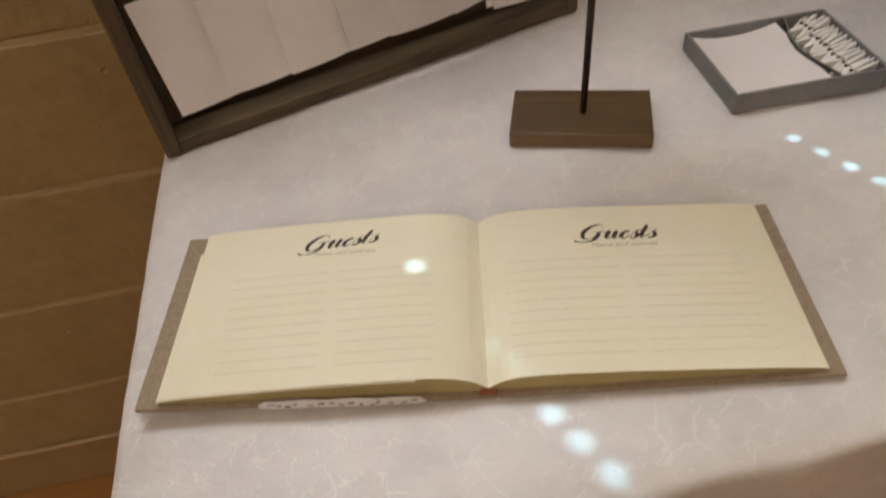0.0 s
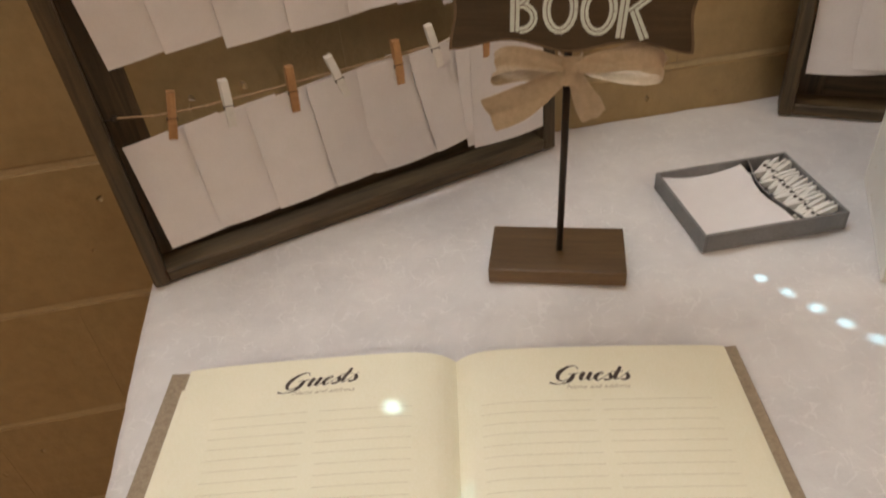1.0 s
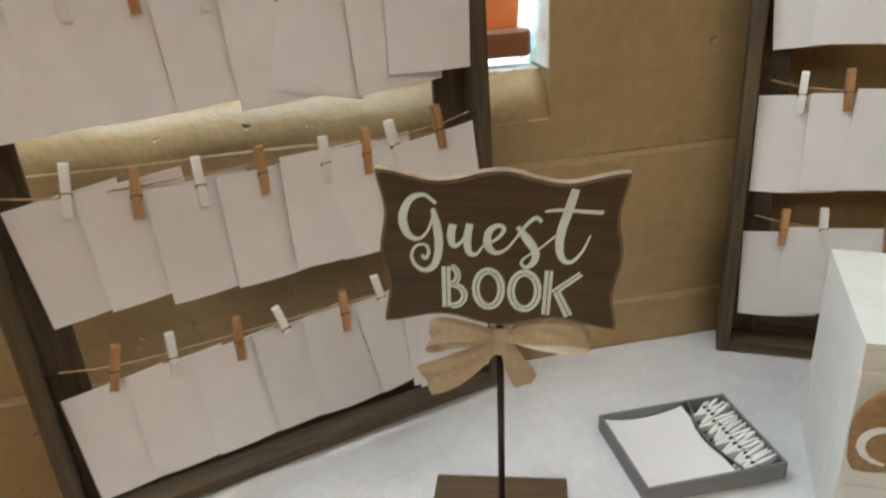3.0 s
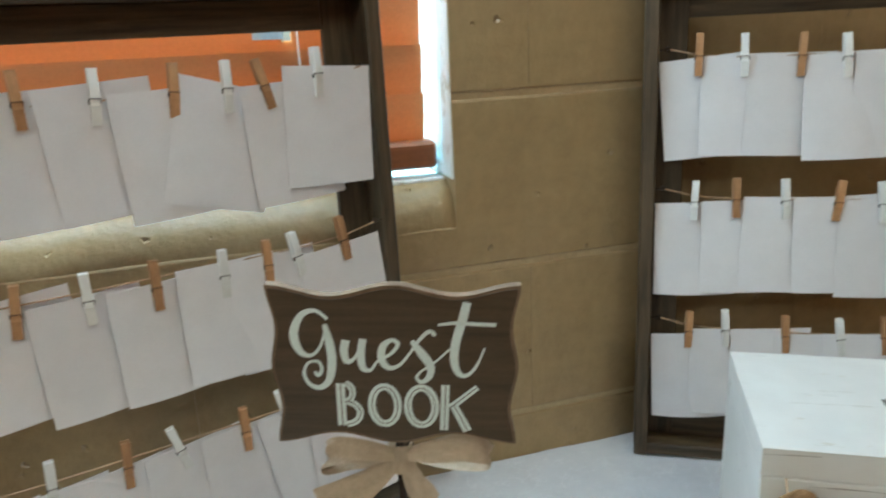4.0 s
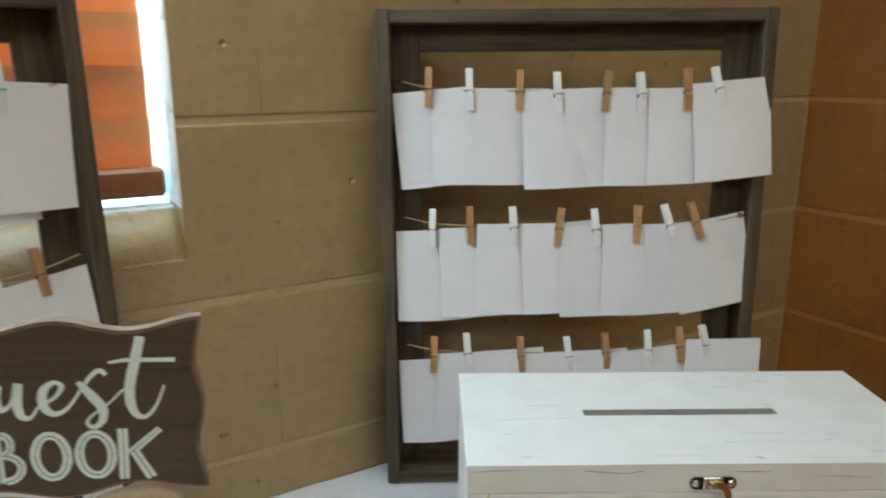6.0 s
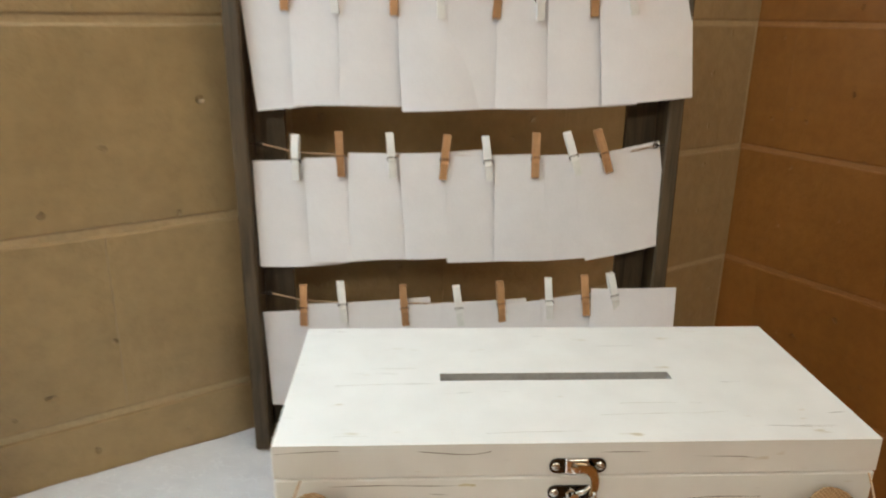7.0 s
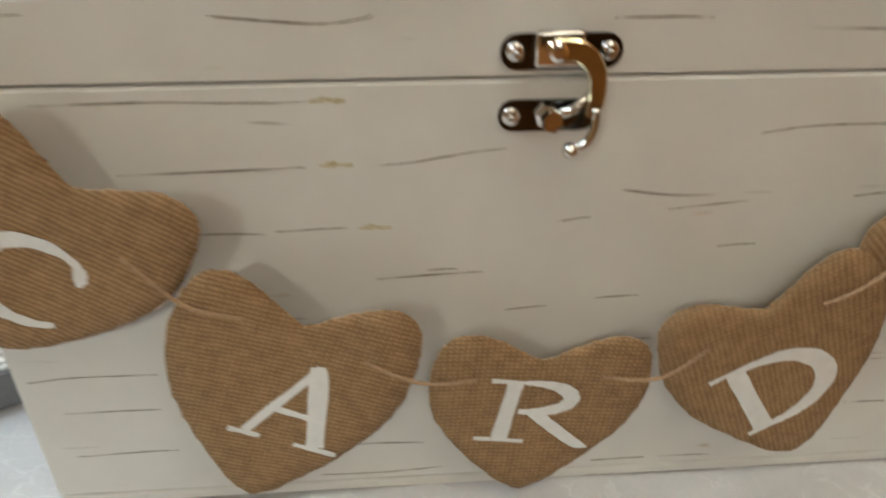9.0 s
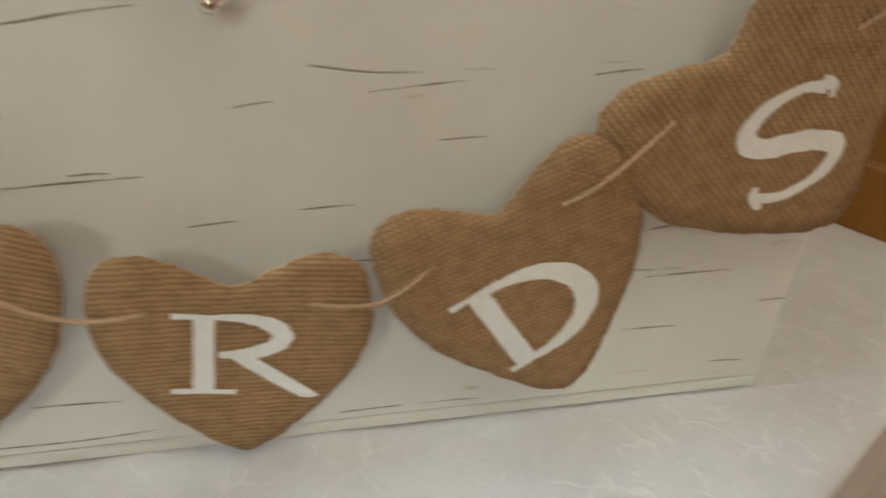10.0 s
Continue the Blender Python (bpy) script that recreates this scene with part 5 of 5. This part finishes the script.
bmesh.ops.create_uvsphere(ball, u_segments=16, v_segments=10, radius=0.0030, matrix=Matrix.Translation((0.2140, -0.0088, XB - 0.0232)))
part("hook_ball", ball, CHROME, box, smooth=True)
part("hook_boss", tube([(0.2071, -0.0050, XB + 0.0106), (0.2071, -0.0080, XB + 0.0106), (0.2071, -0.0086, XB + 0.0106)], [0.0036, 0.0034, 0.0020], 18), CHROME, box)
part("catch_post", tube([(0.2058, -0.0012, XB - 0.0128), (0.2058, -0.0036, XB - 0.0128), (0.2060, -0.0038, XB - 0.0128), (0.2072, -0.0085, XB - 0.0128)], [0.0048, 0.0044, 0.0034, 0.0040], 6), CHROME, box)
part("catch_arm", tube([(0.2080, -0.0050, XB - 0.0120), (0.2150, -0.0052, XB - 0.0095), (0.2202, -0.0052, XB - 0.0045)], [0.0020, 0.0017, 0.0014], 10), CHROME, box, smooth=True)
for x, z in ((0.1936, XB + 0.0092), (0.2264, XB + 0.0092), (0.1932, XB - 0.0130)):
    part("screw", tube([(x, -0.0014, z), (x, -0.0022, z), (x, -0.0029, z), (x, -0.0031, z), (x, -0.0026, z)], [0.0036, 0.0034, 0.0024, 0.0011, 0.0009], 14), CHROME, box, smooth=True)

LATCH = ("latch_plate", "pivot_block", "hook", "hook_tail", "hook_ball", "hook_boss", "catch_post", "catch_arm", "screw")
for ob in box.children:
    if ob.name.split(".")[0] in LATCH:
        ob.data.transform(pose(0.1885, 0, XB) @ Matrix.Diagonal((0.93, 1, 0.97, 1)) @ pose(-0.1885, 0, -XB))

# ---- burlap heart banner across the box front ----
banner = thing("heart_banner", BOX, "burlap heart banner lettered CARDS strung across the box", "banner")


def heart_outline(n=132):
    out = []
    for k in range(n):
        a = 2 * math.pi * k / n
        x = math.copysign(abs(math.sin(a)) ** 1.5, math.sin(a)) / 2
        z = (13 * math.cos(a) - 5 * math.cos(2 * a) - 2 * math.cos(3 * a) - math.cos(4 * a) + 17) / 22
        z = max(z, 0.035 + 0.65 * z) if z < 0.95 else 0.95 + (z - 0.95) * 0.5
        out.append((x * (1 + 0.12 * math.sin(math.pi * min(z, 1.0))), z))
    return out


def heart_bm(width, length, cup, seed, thick=0.0013):
    """A stiff cloth heart, tip at the origin, bowed away from the box."""
    rng = random.Random(seed)
    bm = bmesh.new()
    rim = [(x * width * 0.965, z * length) for x, z in heart_outline()]
    cx, cz = 0.0, 0.56 * length
    layers = []
    for f in (1.0, 0.82, 0.6, 0.35):
        ring = []
        for i, (x, z) in enumerate(rim):
            fx, fz = cx + (x - cx) * f, cz + (z - cz) * f
            if f == 1.0:
                fx, fz = fx + rng.uniform(-0.0004, 0.0004), fz + rng.uniform(-0.0004, 0.0004)
            ring.append((fx, fz))
        layers.append(ring)

    def depth(x, z):
        r = math.hypot(x / width, (z - cz) / length)
        return -0.0065 - 0.0085 * max(0.0, z) / length - 0.4 * cup * r * r + 0.0009 * noise.noise((x * 40, z * 40, seed))

    for y in (0.0, thick):
        rows = [[bm.verts.new((x, depth(x, z) + y, z)) for x, z in ring] for ring in layers]
        n = len(rim)
        for a, b in zip(rows, rows[1:]):
            for i in range(n):
                bm.faces.new((a[i], a[(i + 1) % n], b[(i + 1) % n], b[i]))
        mid = bm.verts.new((cx, depth(cx, cz) + y, cz))
        for i in range(n):
            bm.faces.new((rows[-1][i], rows[-1][(i + 1) % n], mid))
        if y == 0.0:
            rim_front = rows[0]
        else:
            for i in range(n):
                bm.faces.new((rim_front[i], rows[0][i], rows[0][(i + 1) % n], rim_front[(i + 1) % n]))
    bmesh.ops.recalc_face_normals(bm, faces=bm.faces[:])
    return bm, depth


def glyph_strokes(ch):
    """Broad-nib capitals in a unit square (height 1), as (x, z, width) strokes; straight ones are marked."""
    arc = lambda cx, cz, rx, rz, a0, a1, w0, w1, n=30: [(cx + rx * math.cos(radians(a0 + (a1 - a0) * k / n)), cz + rz * math.sin(radians(a0 + (a1 - a0) * k / n)), w0 + (w1 - w0) * math.sin(math.pi * k / n)) for k in range(n + 1)]
    if ch == "C":
        return [arc(0.06, 0, 0.52, 0.50, 52, 308, 0.07, 0.20), [(0.37, 0.40, 0.13), (0.42, 0.27, 0.12), (0.43, 0.18, 0.05)]]
    if ch == "A":
        return [[(0.06, 0.52, 0.09), (-0.40, -0.46, 0.09)], [(0.02, 0.52, 0.13), (0.12, 0.30, 0.17), (0.40, -0.46, 0.17)], [(-0.22, -0.10, 0.075), (0.26, -0.10, 0.075)],
                [(-0.58, -0.485, 0.06), (-0.22, -0.485, 0.06)], [(0.16, -0.485, 0.06), (0.66, -0.485, 0.06)]]
    if ch == "R":
        return [[(-0.26, 0.48, 0.19), (-0.26, -0.46, 0.19)], arc(-0.12, 0.25, 0.42, 0.235, 95, -95, 0.075, 0.19), [(-0.02, 0.02, 0.14), (0.20, -0.20, 0.17), (0.48, -0.46, 0.15), (0.62, -0.52, 0.04)],
                [(-0.48, 0.485, 0.06), (-0.05, 0.485, 0.06)], [(-0.50, -0.485, 0.06), (-0.02, -0.485, 0.06)]]
    if ch == "D":
        return [[(-0.30, 0.47, 0.19), (-0.30, -0.46, 0.19)], arc(-0.16, 0.0, 0.58, 0.465, 97, -97, 0.07, 0.21), [(-0.54, 0.485, 0.06), (-0.1, 0.485, 0.06)], [(-0.46, -0.485, 0.06), (-0.1, -0.475, 0.07)]]
    return [[(0.32, 0.35, 0.10), (0.14, 0.46, 0.10), (-0.14, 0.44, 0.13), (-0.32, 0.27, 0.17), (-0.22, 0.09, 0.19), (0.13, -0.04, 0.19), (0.34, -0.22, 0.17), (0.20, -0.43, 0.13), (-0.10, -0.48, 0.10), (-0.32, -0.37, 0.09)],
            [(0.30, 0.46, 0.05), (0.36, 0.36, 0.08), (0.34, 0.25, 0.05)], [(-0.31, -0.25, 0.05), (-0.35, -0.36, 0.09), (-0.31, -0.50, 0.05)]]


# letter, tip (x, z), turn of the heart, width, tip to notch, letter's middle, height, turn and breadth
HEARTS = [
    ("C", (0.0055, 0.0945), -33.5, 0.0865, 0.0865, (0.0258, 0.1278), 0.0370, -33, 1.0),
    ("A", (0.0850, 0.0085), -19.0, 0.0915, 0.1070, (0.1118, 0.0660), 0.0445, -25, 0.83),
    ("R", (0.2036, 0.0025), -3.5, 0.0875, 0.0850, (0.2072, 0.0556), 0.0365, -8.6, 1.22),
    ("D", (0.3288, 0.0176), 23.0, 0.0875, 0.0985, (0.3098, 0.0632), 0.0430, 32.6, 1.05),
    ("S", (0.4245, 0.0865), 44.5, 0.0960, 0.0985, (0.3905, 0.1232), 0.0410, 26, 1.1),
]
for k, (ch, tip, turn, width, length, mid, tall, spin, broad) in enumerate(HEARTS):
    bm, depth = heart_bm(width, length, 0.007, 3 + k)
    heart = part("heart", bm, BURLAP, banner, "brown burlap heart with a white painted letter", smooth=True)
    here = pose(tip[0], -0.0015 - 0.0006 * (k % 2), tip[1], 0, -turn, 0)
    heart.matrix_local = here
    lm = bmesh.new()
    rng_state = random.getstate()
    random.seed(k + 40)
    for pts in glyph_strokes(ch):
        line = pts if len(pts) > 12 else [tuple(q) for q in smooth_line(pts, 5)]
        stroke(lm, [(x * tall * broad, z * tall, w * tall) for x, z, w in line], 0.0, 0.0004, straight=True, rough=0.0003)
    random.setstate(rng_state)
    put = here.inverted() @ pose(mid[0], 0, mid[1], 0, -spin, 0)
    for v in lm.verts:
        v.co = put @ v.co
        v.co.y = depth(v.co.x, v.co.z) - 0.0005
    part("letter", lm, WHITE_PAINT, heart, "white painted capital letter " + ch)

TWINE = [[(0.0189, -0.004, 0.1935), (0.0170, -0.0150, 0.1915), (0.0192, -0.0175, 0.1860), (0.0279, -0.0160, 0.1757)],
         [(0.0621, -0.0150, 0.1402), (0.0730, -0.0168, 0.1285), (0.0827, -0.0165, 0.1191), (0.0987, -0.0150, 0.1133)],
         [(0.1400, -0.0150, 0.0912), (0.1520, -0.0168, 0.0848), (0.1615, -0.0168, 0.0812), (0.1720, -0.0168, 0.0803), (0.1827, -0.0150, 0.0803)],
         [(0.2318, -0.0150, 0.0785), (0.2430, -0.0168, 0.0779), (0.2538, -0.0168, 0.0784), (0.2630, -0.0168, 0.0840), (0.2714, -0.0150, 0.0900)],
         [(0.3119, -0.0150, 0.1091), (0.3210, -0.0168, 0.1155), (0.3298, -0.0172, 0.1235), (0.3439, -0.0150, 0.1356)],
         [(0.396, -0.0150, 0.162), (0.410, -0.0165, 0.177), (0.414, -0.004, 0.1935)]]
for line in TWINE:
    line = [(x, y - 0.0045 if y < -0.01 else y, z) for x, y, z in line]
    part("twine", tube([tuple(q) for q in smooth_line(line, 5)], 0.0008, 6), STRING_M, banner, "thin jute twine")

# ---- wall blocks, each a piece of its wall ----
block_meshes = {}


def block_mesh(w, h, mat):
    key = (round(w, 3), round(h, 3), mat.name)
    if key not in block_meshes:
        bm = slab(0, w, 0, 0.02, 0, h)
        front = [e for e in bm.edges if all(v.co.y < 0.001 for v in e.verts) and abs(e.verts[0].co.z - e.verts[1].co.z) < 1e-6]
        bmesh.ops.bevel(bm, geom=front, offset=0.0028, segments=2, affect="EDGES", profile=0.5)
        me = bpy.data.meshes.new("block")
        bm.to_mesh(me)
        bm.free()
        me.materials.append(mat)
        block_meshes[key] = me
    return block_meshes[key]


def block_wall(parent, start, stop, place, mat, phase, opening=None):
    z_first = 1.221 - 6 * COURSE
    for r in range(0, 15):
        z0, z1 = max(z_first + (r - 0) * COURSE, FLOOR), min(z_first + (r + 1) * COURSE, CEIL)
        if z1 - z0 < 0.03:
            continue
        x = start - BLOCK + ((phase + (0.5 * BLOCK if r % 2 else 0.0) - start) % BLOCK)
        while x < stop:
            pieces = [(max(x, start), min(x + BLOCK, stop), z0, z1)]
            if opening:
                l, rgt, b, t = opening
                cut = []
                for a, c, d, e in pieces:
                    if e <= b or d >= t or c <= l or a >= rgt:
                        cut.append((a, c, d, e))
                        continue
                    if a < l:
                        cut.append((a, l + 0.0007, d, e))
                    if c > rgt:
                        cut.append((rgt - 0.0007, c, d, e))
                    if d < b:
                        cut.append((max(a, l), min(c, rgt), d, b + JOINT / 2))
                    if e > t:
                        cut.append((max(a, l), min(c, rgt), t - JOINT / 2, e))
                pieces = cut
            for a, c, d, e in pieces:
                if c - a > 0.02 and e - d > 0.02:
                    ob = new("block", block_mesh(c - a - 0.0005, e - d - JOINT, mat))
                    ob.parent = parent
                    ob.matrix_local = place(a + 0.00025, d + JOINT / 2)
            x += BLOCK


block_wall(wall_north, -1.4, EAST_X, lambda a, z: pose(a, WALL_Y, z), WALL_TAN, 0.043, (WIN_L, WIN_R, WIN_B - NOSE, WIN_T))
block_wall(wall_east, -WALL_Y, 0.9, lambda a, z: pose(EAST_X, -a, z, 0, 0, -90), WALL_WARM_LIT, 0.15)
